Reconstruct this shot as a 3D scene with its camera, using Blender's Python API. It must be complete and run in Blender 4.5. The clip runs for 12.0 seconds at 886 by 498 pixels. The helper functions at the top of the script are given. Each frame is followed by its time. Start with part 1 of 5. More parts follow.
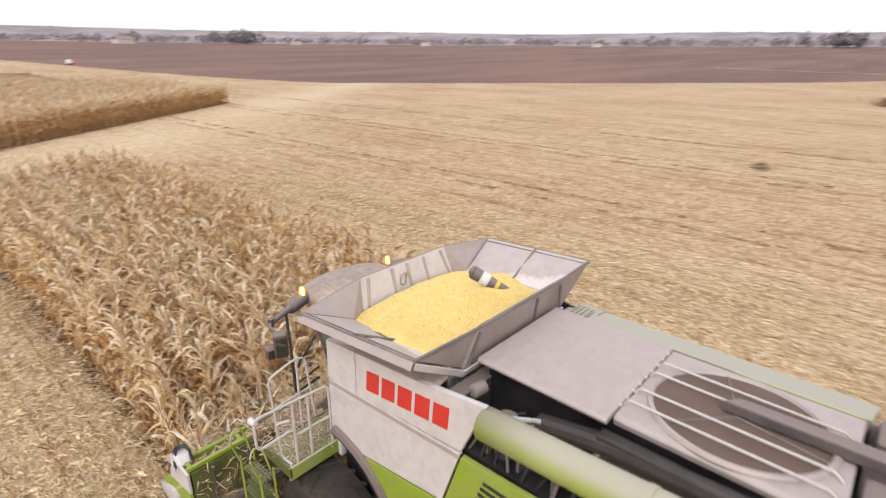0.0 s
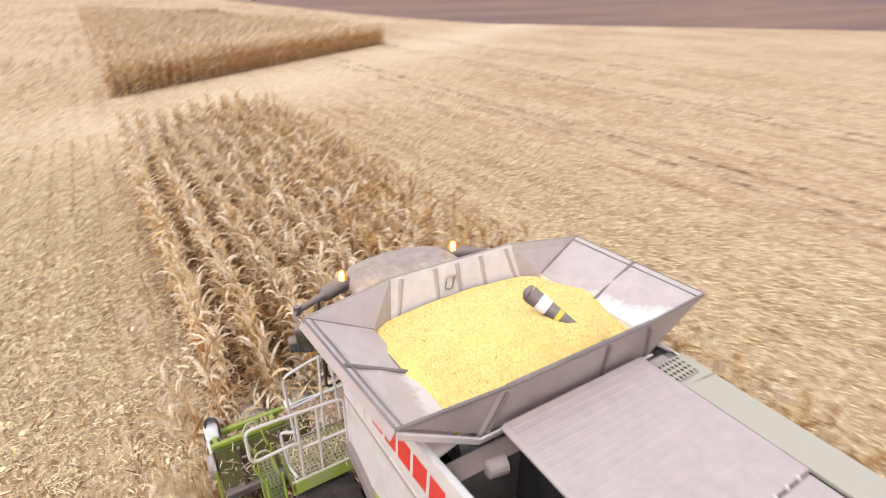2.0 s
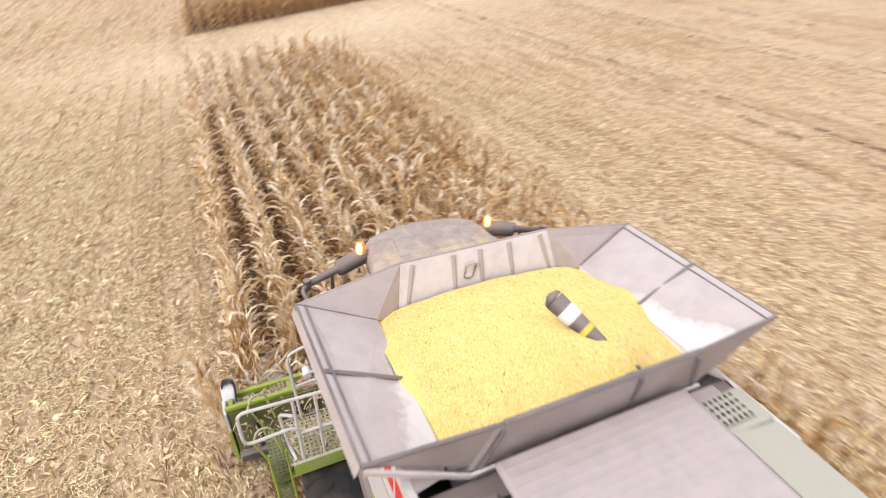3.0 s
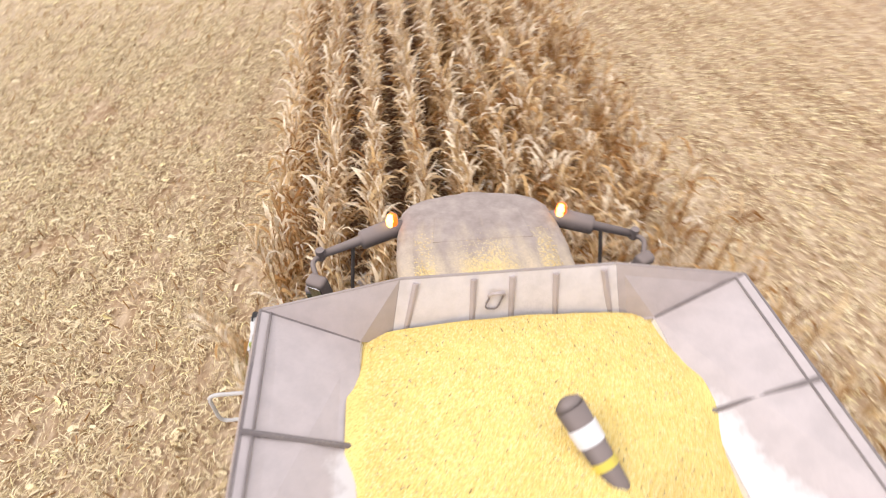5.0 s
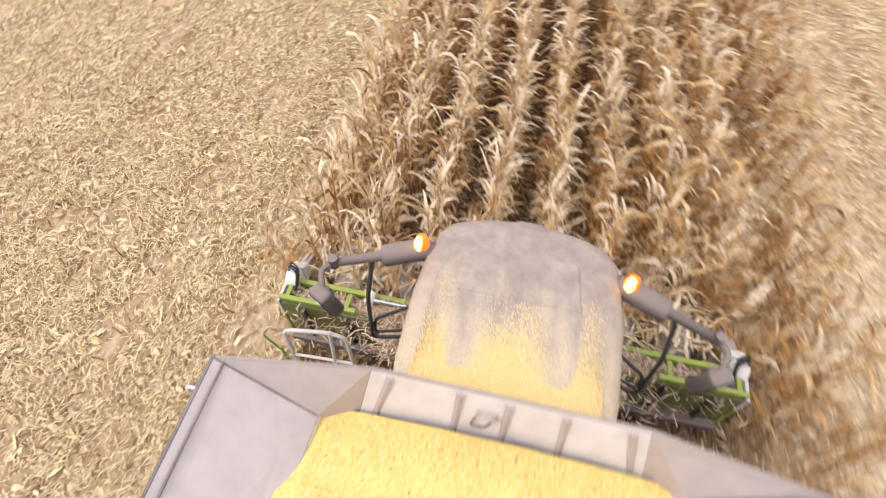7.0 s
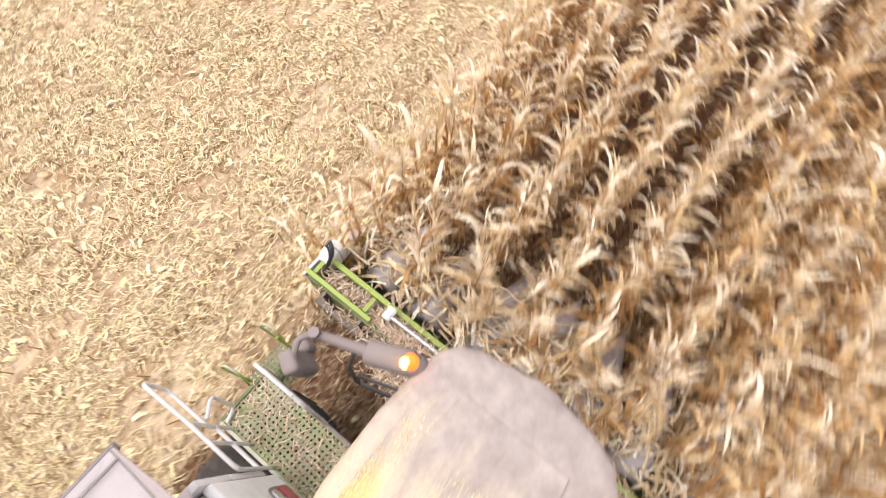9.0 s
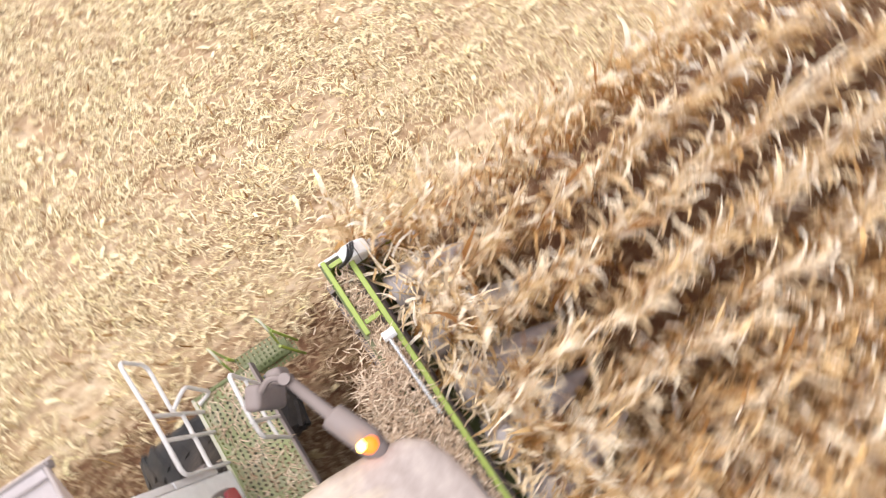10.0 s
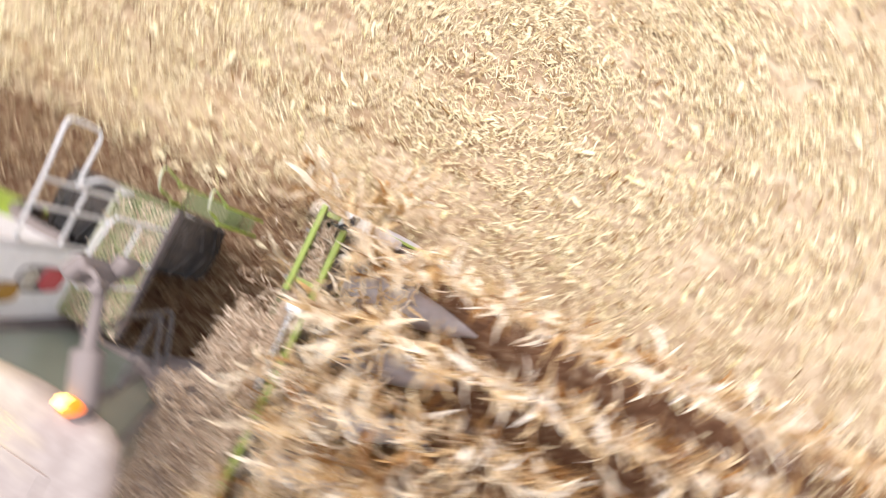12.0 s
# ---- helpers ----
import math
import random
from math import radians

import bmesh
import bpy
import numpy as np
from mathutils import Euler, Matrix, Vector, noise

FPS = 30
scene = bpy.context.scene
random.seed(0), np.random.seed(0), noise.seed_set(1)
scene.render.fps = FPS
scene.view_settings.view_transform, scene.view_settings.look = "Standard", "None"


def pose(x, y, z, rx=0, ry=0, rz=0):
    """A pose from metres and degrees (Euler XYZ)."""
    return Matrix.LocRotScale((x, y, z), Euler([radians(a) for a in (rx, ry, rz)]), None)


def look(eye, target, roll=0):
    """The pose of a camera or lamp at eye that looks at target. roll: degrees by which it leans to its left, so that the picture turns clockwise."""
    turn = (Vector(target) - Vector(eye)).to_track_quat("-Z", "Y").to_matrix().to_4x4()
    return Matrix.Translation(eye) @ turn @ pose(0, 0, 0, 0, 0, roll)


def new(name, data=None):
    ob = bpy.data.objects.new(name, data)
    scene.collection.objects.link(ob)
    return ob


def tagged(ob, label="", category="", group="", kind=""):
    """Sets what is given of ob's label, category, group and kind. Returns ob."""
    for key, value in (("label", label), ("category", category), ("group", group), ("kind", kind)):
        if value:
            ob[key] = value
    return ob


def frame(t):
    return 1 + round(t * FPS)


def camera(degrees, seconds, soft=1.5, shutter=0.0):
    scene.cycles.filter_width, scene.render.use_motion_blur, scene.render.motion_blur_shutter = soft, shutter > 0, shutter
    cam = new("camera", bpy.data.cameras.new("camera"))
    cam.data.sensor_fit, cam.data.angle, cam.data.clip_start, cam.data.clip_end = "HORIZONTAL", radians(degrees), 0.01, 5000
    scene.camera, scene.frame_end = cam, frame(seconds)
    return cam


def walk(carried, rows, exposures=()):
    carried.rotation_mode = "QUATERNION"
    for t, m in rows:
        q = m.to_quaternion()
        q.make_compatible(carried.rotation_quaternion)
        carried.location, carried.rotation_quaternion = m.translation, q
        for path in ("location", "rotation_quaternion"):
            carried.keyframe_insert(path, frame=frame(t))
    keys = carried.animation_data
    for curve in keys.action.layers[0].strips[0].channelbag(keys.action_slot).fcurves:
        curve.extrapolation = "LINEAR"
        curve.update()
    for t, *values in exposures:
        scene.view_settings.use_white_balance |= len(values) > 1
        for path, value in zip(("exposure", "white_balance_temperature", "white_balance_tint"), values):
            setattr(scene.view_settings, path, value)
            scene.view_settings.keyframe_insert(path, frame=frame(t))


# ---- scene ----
cam = camera(80.7, 12.0, soft=1.1, shutter=1.5)
METRES, EYE, TILT, LEAN, TURN = 24.24, 7.2, 0.0, 0.0, -48.8
ROWS = [
    (0.0, 0.0, 0.0, 0.0, 0.15, -20.84, -0.39),
    (0.5, -0.0082, 0.0338, 0.0003, 3.87, -21.86, -0.4),
    (1.0, -0.0192, 0.0715, -0.0, 8.18, -23.1, -0.42),
    (1.5, -0.03, 0.1071, -0.0001, 12.15, -24.49, -0.44),
    (2.0, -0.0439, 0.1461, -0.0012, 16.06, -26.69, -0.44),
    (2.5, -0.0574, 0.1825, -0.0004, 20.02, -29.65, -0.41),
    (3.0, -0.0747, 0.2214, -0.0016, 24.3, -32.7, -0.35),
    (5.0, -0.1558, 0.3697, 0.001, 41.85, -44.79, -0.45),
    (5.5, -0.1793, 0.4041, 0.0022, 46.2, -47.66, -0.47),
    (6.0, -0.2065, 0.4406, 0.0036, 51.09, -50.74, -0.44),
    (6.5, -0.2338, 0.4728, 0.005, 55.69, -53.6, -0.47),
    (8.5, -0.3704, 0.5987, 0.0111, 78.88, -65.75, -0.52),
    (9.0, -0.4115, 0.6262, 0.0113, 86.2, -68.83, -0.5),
    (9.5, -0.4507, 0.649, 0.011, 93.42, -71.59, -0.46),
    (10.0, -0.4957, 0.6706, 0.0107, 103.23, -74.76, -0.45),
    (10.5, -0.5375, 0.6871, 0.0103, 115.07, -77.68, -0.44),
    (11.0, -0.5827, 0.7042, 0.0082, 130.35, -80.46, -0.13),
    (11.5, -0.6235, 0.718, 0.0046, 145.72, -82.6, 0.12),
    (12.0, -0.6639, 0.7287, -0.0031, 162.34, -84.61, 0.34),
]
EXPOSURES = [(0.0, 0.04, 6300, 13.5), (1.5, 0.25, 6200, 13.5), (3.0, 0.34, 6150, 14), (6.5, 0.33, 6300, 15), (8.5, 0.66, 6220, 14.5), (10.0, 0.76, 6120, 13.5), (12.0, 0.81, 5980, 13.5)]
walk(cam, [(t, pose(0, 0, EYE, TILT, LEAN, TURN) @ pose(METRES * x, METRES * y, METRES * z, 90 + pitch, roll, yaw)) for t, x, y, z, yaw, pitch, roll in ROWS], EXPOSURES)

# ---- light: a bright overcast sky ----
SUN_AZ, SUN_EL = radians(250), radians(50)
world = bpy.data.worlds.new("overcast_sky")
scene.world = world
world.use_nodes = True
wn, wl = world.node_tree.nodes, world.node_tree.links
wn.clear()
w_out = wn.new("ShaderNodeOutputWorld")
w_bg = wn.new("ShaderNodeBackground")
w_cloud = wn.new("ShaderNodeBackground")
w_mix = wn.new("ShaderNodeMixShader")
w_sky = wn.new("ShaderNodeTexSky")
w_sky.sky_type, w_sky.sun_disc, w_sky.sun_elevation, w_sky.sun_rotation = "NISHITA", False, SUN_EL, SUN_AZ
w_sky.dust_density, w_sky.air_density = 3.0, 1.0
w_bg.inputs["Strength"].default_value = 0.12
w_cloud.inputs["Color"].default_value = (1.0, 0.985, 0.98, 1)
w_cloud.inputs["Strength"].default_value = 1.15
w_mix.inputs[0].default_value = 0.85
wl.new(w_sky.outputs[0], w_bg.inputs["Color"])
wl.new(w_bg.outputs[0], w_mix.inputs[1])
wl.new(w_cloud.outputs[0], w_mix.inputs[2])
wl.new(w_mix.outputs[0], w_out.inputs["Surface"])
sun = new("sun", bpy.data.lights.new("sun", "SUN"))
sun.data.energy, sun.data.angle, sun.data.color = 1.4, radians(25), (1.0, 0.95, 0.88)
sun.matrix_world = look((0, 0, 50), (50 * math.sin(SUN_AZ) * -0.8, 50 * math.cos(SUN_AZ) * -0.8, 0))


# ---- materials ----
def material(name, rough=0.6, metal=0.0):
    m = bpy.data.materials.new(name)
    m.use_nodes = True
    b = m.node_tree.nodes["Principled BSDF"]
    b.inputs["Roughness"].default_value, b.inputs["Metallic"].default_value = rough, metal
    return m, m.node_tree.nodes, m.node_tree.links, b


def ramp(nodes, stops):
    r = nodes.new("ShaderNodeValToRGB")
    e = r.color_ramp.elements
    while len(e) < len(stops):
        e.new(0.5)
    for el, (p, c) in zip(e, stops):
        el.position, el.color = p, (*c, 1)
    return r


def noise_node(nodes, links, scale, detail=4, coord="Object", rough=0.6):
    tc, n = nodes.new("ShaderNodeTexCoord"), nodes.new("ShaderNodeTexNoise")
    n.inputs["Scale"].default_value, n.inputs["Detail"].default_value, n.inputs["Roughness"].default_value = scale, detail, rough
    links.new(tc.outputs[coord], n.inputs["Vector"])
    return n


def mix_colour(nodes, links, fac, a, b, blend="MIX"):
    m = nodes.new("ShaderNodeMix")
    m.data_type, m.blend_type = "RGBA", blend
    for k, v in ((0, fac), (6, a), (7, b)):
        if isinstance(v, (int, float)):
            m.inputs[k].default_value = v
        elif isinstance(v, tuple):
            m.inputs[k].default_value = (*v, 1)
        else:
            links.new(v, m.inputs[k])
    return m.outputs[2]


def bump(nodes, links, b, height, strength, distance=0.01):
    n = nodes.new("ShaderNodeBump")
    n.inputs["Strength"].default_value, n.inputs["Distance"].default_value = strength, distance
    links.new(height, n.inputs["Height"])
    links.new(n.outputs[0], b.inputs["Normal"])


def painted(name, colour, dust=(0.42, 0.36, 0.31), amount=0.5, rough=0.45, metal=0.0, settle=0.0, rubbed=None):
    """Paint or sheet metal with field dust on it: broad patches, fine specks, darker smears."""
    m, n, l, b = material(name, rough, metal)
    broad, fine = noise_node(n, l, 2.2, 5), noise_node(n, l, 60, 3)
    r1 = ramp(n, [(0.38, (0, 0, 0)), (0.72, (1, 1, 1))])
    l.new(broad.outputs[0], r1.inputs[0])
    r2 = ramp(n, [(0.45, (0.4, 0.4, 0.4)), (0.65, (1, 1, 1))])
    l.new(fine.outputs[0], r2.inputs[0])
    k = n.new("ShaderNodeMath")
    k.operation = "MULTIPLY"
    l.new(r1.outputs[0], k.inputs[0])
    l.new(r2.outputs[0], k.inputs[1])
    k2 = n.new("ShaderNodeMath")
    k2.operation = "MULTIPLY"
    k2.inputs[1].default_value = amount
    l.new(k.outputs[0], k2.inputs[0])
    cover = k2.outputs[0]
    if settle:
        # dust lies thickest on faces that look up
        g, sx, mr, mx = n.new("ShaderNodeNewGeometry"), n.new("ShaderNodeSeparateXYZ"), n.new("ShaderNodeMapRange"), n.new("ShaderNodeMath")
        l.new(g.outputs["Normal"], sx.inputs[0])
        l.new(sx.outputs[2], mr.inputs["Value"])
        mr.inputs["From Min"].default_value, mr.inputs["From Max"].default_value, mr.inputs["To Max"].default_value = 0.0, 0.75, settle
        mx.operation, mx.use_clamp = "MAXIMUM", True
        l.new(mr.outputs[0], mx.inputs[0])
        l.new(cover, mx.inputs[1])
        cover = mx.outputs[0]
    smear = noise_node(n, l, 7, 6)
    r3 = ramp(n, [(0.35, tuple(c * 0.88 for c in colour)), (0.6, colour)])
    l.new(smear.outputs[0], r3.inputs[0])
    colour_out = mix_colour(n, l, cover, r3.outputs[0], dust)
    if rubbed:
        # sheet rubbed bright by sliding grain towards the tank's mouth, widening to the rear
        def calc(op, p, q):
            k = n.new("ShaderNodeMath")
            k.operation = op
            for i, v in enumerate((p, q)):
                if isinstance(v, (int, float)):
                    k.inputs[i].default_value = v
                else:
                    l.new(v, k.inputs[i])
            return k.outputs[0]

        tc, sx = n.new("ShaderNodeTexCoord"), n.new("ShaderNodeSeparateXYZ")
        l.new(tc.outputs["Object"], sx.inputs[0])
        patch, scratch = noise_node(n, l, 2.6, 4), noise_node(n, l, 16, 5)
        v = calc("ADD", calc("ABSOLUTE", sx.outputs[0], 0.0), calc("MULTIPLY", sx.outputs[1], 0.27))
        v = calc("ADD", v, calc("MULTIPLY", calc("SUBTRACT", patch.outputs[0], 0.5), 0.5))
        v = calc("ADD", v, calc("MULTIPLY", calc("SUBTRACT", scratch.outputs[0], 0.5), 0.22))
        mr = n.new("ShaderNodeMapRange")
        for key, val in (("From Min", 0.93), ("From Max", 1.04), ("To Min", 0.72), ("To Max", 0.0)):
            mr.inputs[key].default_value = val
        l.new(v, mr.inputs["Value"])
        colour_out = mix_colour(n, l, mr.outputs[0], colour_out, rubbed)
    l.new(colour_out, b.inputs["Base Color"])
    rr = ramp(n, [(0.3, (rough * 0.8,) * 3), (0.7, (min(1, rough * 1.4),) * 3)])
    l.new(smear.outputs[0], rr.inputs[0])
    l.new(rr.outputs[0], b.inputs["Roughness"])
    bump(n, l, b, fine.outputs[0], 0.06, 0.003)
    return m


WHITE = painted("white_paint", (0.66, 0.625, 0.61), amount=0.14)
GREEN = painted("lime_green_paint", (0.29, 0.4, 0.03), dust=(0.36, 0.33, 0.18), amount=0.5, settle=0.3)
# lime green sheet drawn dark, its shade put into the colour
SHADED_OLIVE = painted("shaded_olive_sheet", (0.1, 0.12, 0.03), dust=(0.3, 0.25, 0.15), amount=0.7)
TUBE_GREEN = painted("dusty_green_paint", (0.31, 0.4, 0.055), dust=(0.43, 0.4, 0.31), amount=0.8, settle=0.95)
SAGE = painted("pale_green_panel", (0.38, 0.375, 0.285), dust=(0.47, 0.42, 0.36), amount=0.9, settle=0.5)
TREAD = painted("tread_plate", (0.28, 0.3, 0.13), dust=(0.39, 0.33, 0.255), amount=1.2)
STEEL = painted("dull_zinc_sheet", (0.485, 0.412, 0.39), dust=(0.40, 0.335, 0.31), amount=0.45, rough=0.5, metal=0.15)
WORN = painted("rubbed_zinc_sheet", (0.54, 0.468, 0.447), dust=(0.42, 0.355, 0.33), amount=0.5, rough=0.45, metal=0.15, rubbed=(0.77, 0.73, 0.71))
# zinc with light on the front flap put into its colour; pale gutter too
FLAP = painted("lit_pale_zinc", (0.72, 0.655, 0.63), dust=(0.45, 0.39, 0.37), amount=0.4, rough=0.5, metal=0.1)
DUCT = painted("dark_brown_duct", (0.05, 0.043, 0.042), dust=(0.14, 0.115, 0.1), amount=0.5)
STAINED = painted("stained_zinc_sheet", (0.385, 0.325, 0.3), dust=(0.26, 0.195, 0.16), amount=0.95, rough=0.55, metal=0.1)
BRIGHT = painted("scoured_sheet", (0.76, 0.72, 0.7), dust=(0.55, 0.5, 0.47), amount=0.4, rough=0.3, metal=0.1)
EDGE = painted("dark_steel_edge", (0.17, 0.14, 0.135), amount=0.6)
PLASTIC = painted("dark_grey_plastic", (0.09, 0.076, 0.076), dust=(0.3, 0.235, 0.205), amount=0.6, rough=0.6, settle=0.65)
SNOUT = painted("grey_divider_plastic", (0.52, 0.47, 0.47), dust=(0.42, 0.34, 0.27), amount=0.5, rough=0.5)
RAIL = painted("pale_grey_tube", (0.6, 0.57, 0.54), amount=0.45)
BLACK = painted("deep_black", (0.014, 0.014, 0.016), dust=(0.1, 0.085, 0.075), amount=0.5)
RUBBER = painted("tyre_rubber", (0.022, 0.02, 0.02), dust=(0.14, 0.1, 0.072), amount=0.8, rough=0.9)
RED = painted("red_decal", (0.68, 0.03, 0.02), amount=0.1)
SCREEN = painted("brown_dust_screen", (0.145, 0.095, 0.075), dust=(0.2, 0.14, 0.11), amount=0.6, rough=0.8)
YELLOW = painted("yellow_sticker", (0.7, 0.55, 0.06), amount=0.3)
CHROME = painted("bright_rod", (0.75, 0.75, 0.75), amount=0.2, rough=0.25, metal=0.8)
CAST = painted("cream_housing", (0.8, 0.78, 0.76), amount=0.2)


def roof_material():
    """Dusty roof sheet, with yellow grain dust streaked forward from its rear edge."""
    m, n, l, b = material("dusty_grey_roof", 0.6)
    broad, fine = noise_node(n, l, 5.5, 9, rough=0.72), noise_node(n, l, 45, 4)
    base = ramp(n, [(0.3, (0.25, 0.195, 0.168)), (0.5, (0.325, 0.262, 0.228)), (0.7, (0.42, 0.345, 0.295))])
    l.new(broad.outputs[0], base.inputs[0])
    tc, mp, st, sep = n.new("ShaderNodeTexCoord"), n.new("ShaderNodeMapping"), n.new("ShaderNodeTexNoise"), n.new("ShaderNodeSeparateXYZ")
    mp.inputs["Scale"].default_value = (9, 2.2, 1)
    st.inputs["Scale"].default_value, st.inputs["Detail"].default_value = 1.0, 5
    l.new(tc.outputs["Object"], mp.inputs[0])
    l.new(mp.outputs[0], st.inputs["Vector"])
    l.new(tc.outputs["Object"], sep.inputs[0])
    add = n.new("ShaderNodeMath")
    add.operation = "MULTIPLY_ADD"
    add.inputs[1].default_value = -1.5
    l.new(st.outputs[0], add.inputs[0])
    l.new(sep.outputs[1], add.inputs[2])
    mr = n.new("ShaderNodeMapRange")
    for k, v in (("From Min", -0.35), ("From Max", 0.6), ("To Min", 0.75), ("To Max", 0.0)):
        mr.inputs[k].default_value = v
    l.new(add.outputs[0], mr.inputs["Value"])
    speck = ramp(n, [(0.34, (0.5, 0.5, 0.5)), (0.62, (1, 1, 1))])
    l.new(fine.outputs[0], speck.inputs[0])
    k = n.new("ShaderNodeMath")
    k.operation = "MULTIPLY"
    l.new(mr.outputs[0], k.inputs[0])
    l.new(speck.outputs[0], k.inputs[1])
    l.new(mix_colour(n, l, k.outputs[0], base.outputs[0], (0.72, 0.575, 0.36)), b.inputs["Base Color"])
    bump(n, l, b, fine.outputs[0], 0.1, 0.004)
    return m


def plain(name, colour, rough, emit=0.0, transmit=0.0):
    m, n, l, b = material(name, rough)
    b.inputs["Base Color"].default_value = (*colour, 1)
    if emit:
        b.inputs["Emission Color"].default_value, b.inputs["Emission Strength"].default_value = (*colour, 1), emit
    b.inputs["Transmission Weight"].default_value = transmit
    return m


ROOF = roof_material()
AMBER = plain("amber_lens", (1.0, 0.18, 0.008), 0.2, 0.8)
FLASH = plain("lit_bulb", (1.0, 0.62, 0.12), 0.3, 4.5)
LENS_RED = plain("red_lens", (0.42, 0.07, 0.08), 0.2)
LENS_AMBER = plain("unlit_amber_lens", (0.36, 0.2, 0.04), 0.2)
GLASS = plain("dark_cab_glass", (0.16, 0.175, 0.14), 0.22)
MIRROR = plain("mirror_glass", (0.16, 0.16, 0.165), 0.12)
MIRROR.node_tree.nodes["Principled BSDF"].inputs["Metallic"].default_value = 1.0


def leaf_material(name, stops, fine=90.0, transmit=0.0):
    """Dry plant matter: each leaf its own tone, with streaks and spots."""
    m, n, l, b = material(name, 0.75)
    g = n.new("ShaderNodeNewGeometry")
    r = ramp(n, stops)
    l.new(g.outputs["Random Per Island"], r.inputs[0])
    s = noise_node(n, l, fine, 3)
    r2 = ramp(n, [(0.3, (0.62, 0.55, 0.5)), (0.62, (1, 1, 1))])
    l.new(s.outputs[0], r2.inputs[0])
    l.new(mix_colour(n, l, 0.8, r.outputs[0], r2.outputs[0], "MULTIPLY"), b.inputs["Base Color"])
    b.inputs["Specular IOR Level"].default_value = 0.3
    if transmit:
        # thin dry leaf: part of the light goes through
        tr, mx, o = n.new("ShaderNodeBsdfTranslucent"), n.new("ShaderNodeMixShader"), n["Material Output"]
        l.new(mix_colour(n, l, 0.5, r.outputs[0], (0.62, 0.4, 0.18)), tr.inputs["Color"])
        mx.inputs[0].default_value = transmit
        l.new(b.outputs[0], mx.inputs[1])
        l.new(tr.outputs[0], mx.inputs[2])
        l.new(mx.outputs[0], o.inputs["Surface"])
    return m


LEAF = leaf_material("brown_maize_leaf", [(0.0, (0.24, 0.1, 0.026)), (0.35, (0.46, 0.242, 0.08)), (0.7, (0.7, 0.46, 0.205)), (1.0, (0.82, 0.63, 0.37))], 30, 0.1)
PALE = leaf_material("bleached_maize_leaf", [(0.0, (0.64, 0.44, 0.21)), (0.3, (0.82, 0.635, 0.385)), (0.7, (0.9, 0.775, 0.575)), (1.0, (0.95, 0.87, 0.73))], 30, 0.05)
STALK = leaf_material("dry_maize_stalk", [(0.0, (0.3, 0.155, 0.055)), (0.5, (0.5, 0.3, 0.125)), (1.0, (0.62, 0.43, 0.22))], 40)
HUSK = leaf_material("maize_husk", [(0.0, (0.48, 0.32, 0.16)), (1.0, (0.74, 0.6, 0.42))], 50)
LITTER = leaf_material("maize_litter", [(0.0, (0.28, 0.18, 0.08)), (0.2, (0.56, 0.42, 0.225)), (0.6, (0.82, 0.67, 0.415)), (0.9, (0.92, 0.8, 0.52)), (1.0, (0.95, 0.84, 0.42))], 40)
# darker litter for the lanes, row shade put into its brown; also cob bits
SHADE_COB_BROWN = leaf_material("shade_litter_and_cob", [(0.0, (0.18, 0.11, 0.055)), (0.5, (0.36, 0.24, 0.13)), (1.0, (0.6, 0.445, 0.28))], 40)
CHAFF = leaf_material("chopped_chaff", [(0.0, (0.38, 0.255, 0.16)), (0.5, (0.66, 0.5, 0.35)), (1.0, (0.84, 0.69, 0.52))], 40)
SPILT = leaf_material("dusty_maize_kernel", [(0.0, (0.78, 0.56, 0.2)), (0.5, (0.89, 0.73, 0.34)), (1.0, (0.93, 0.82, 0.5))], 120)
KERNEL = leaf_material("maize_kernel", [(0.0, (0.8, 0.56, 0.16)), (0.5, (0.92, 0.74, 0.29)), (1.0, (0.95, 0.84, 0.46))], 120)
SOIL = leaf_material("dark_soil_clod", [(0.0, (0.36, 0.255, 0.165)), (1.0, (0.54, 0.41, 0.285))], 20)
# far trees: distance haze is mixed into these two greys
HAZY_BARE = leaf_material("hazy_bare_branches", [(0.0, (0.33, 0.3, 0.32)), (0.6, (0.38, 0.345, 0.36)), (1.0, (0.42, 0.38, 0.395))], 1.0)
HAZY_FOLIAGE = leaf_material("hazy_foliage", [(0.0, (0.27, 0.255, 0.27)), (1.0, (0.34, 0.32, 0.335))], 1.0)
PLASTER = painted("pale_house_wall", (0.7, 0.66, 0.6), amount=0.2)
TILES = painted("house_roof_tiles", (0.3, 0.2, 0.17), amount=0.3)


def grain_material():
    m, n, l, b = material("maize_grain_bed", 0.55)
    tc, v = n.new("ShaderNodeTexCoord"), n.new("ShaderNodeTexVoronoi")
    v.inputs["Scale"].default_value = 85
    l.new(tc.outputs["Object"], v.inputs["Vector"])
    r = ramp(n, [(0.0, (0.94, 0.78, 0.33)), (0.5, (0.9, 0.7, 0.22)), (1.0, (0.62, 0.4, 0.09))])
    l.new(v.outputs["Distance"], r.inputs[0])
    big = noise_node(n, l, 3.5, 4)
    r2 = ramp(n, [(0.35, (0.9, 0.86, 0.8)), (0.65, (1, 1, 1))])
    l.new(big.outputs[0], r2.inputs[0])
    l.new(mix_colour(n, l, 1.0, r.outputs[0], r2.outputs[0], "MULTIPLY"), b.inputs["Base Color"])
    inv = n.new("ShaderNodeMath")
    inv.operation = "SUBTRACT"
    inv.inputs[0].default_value = 1.0
    l.new(v.outputs["Distance"], inv.inputs[1])
    bump(n, l, b, inv.outputs[0], 0.8, 0.008)
    return m


GRAIN = grain_material()


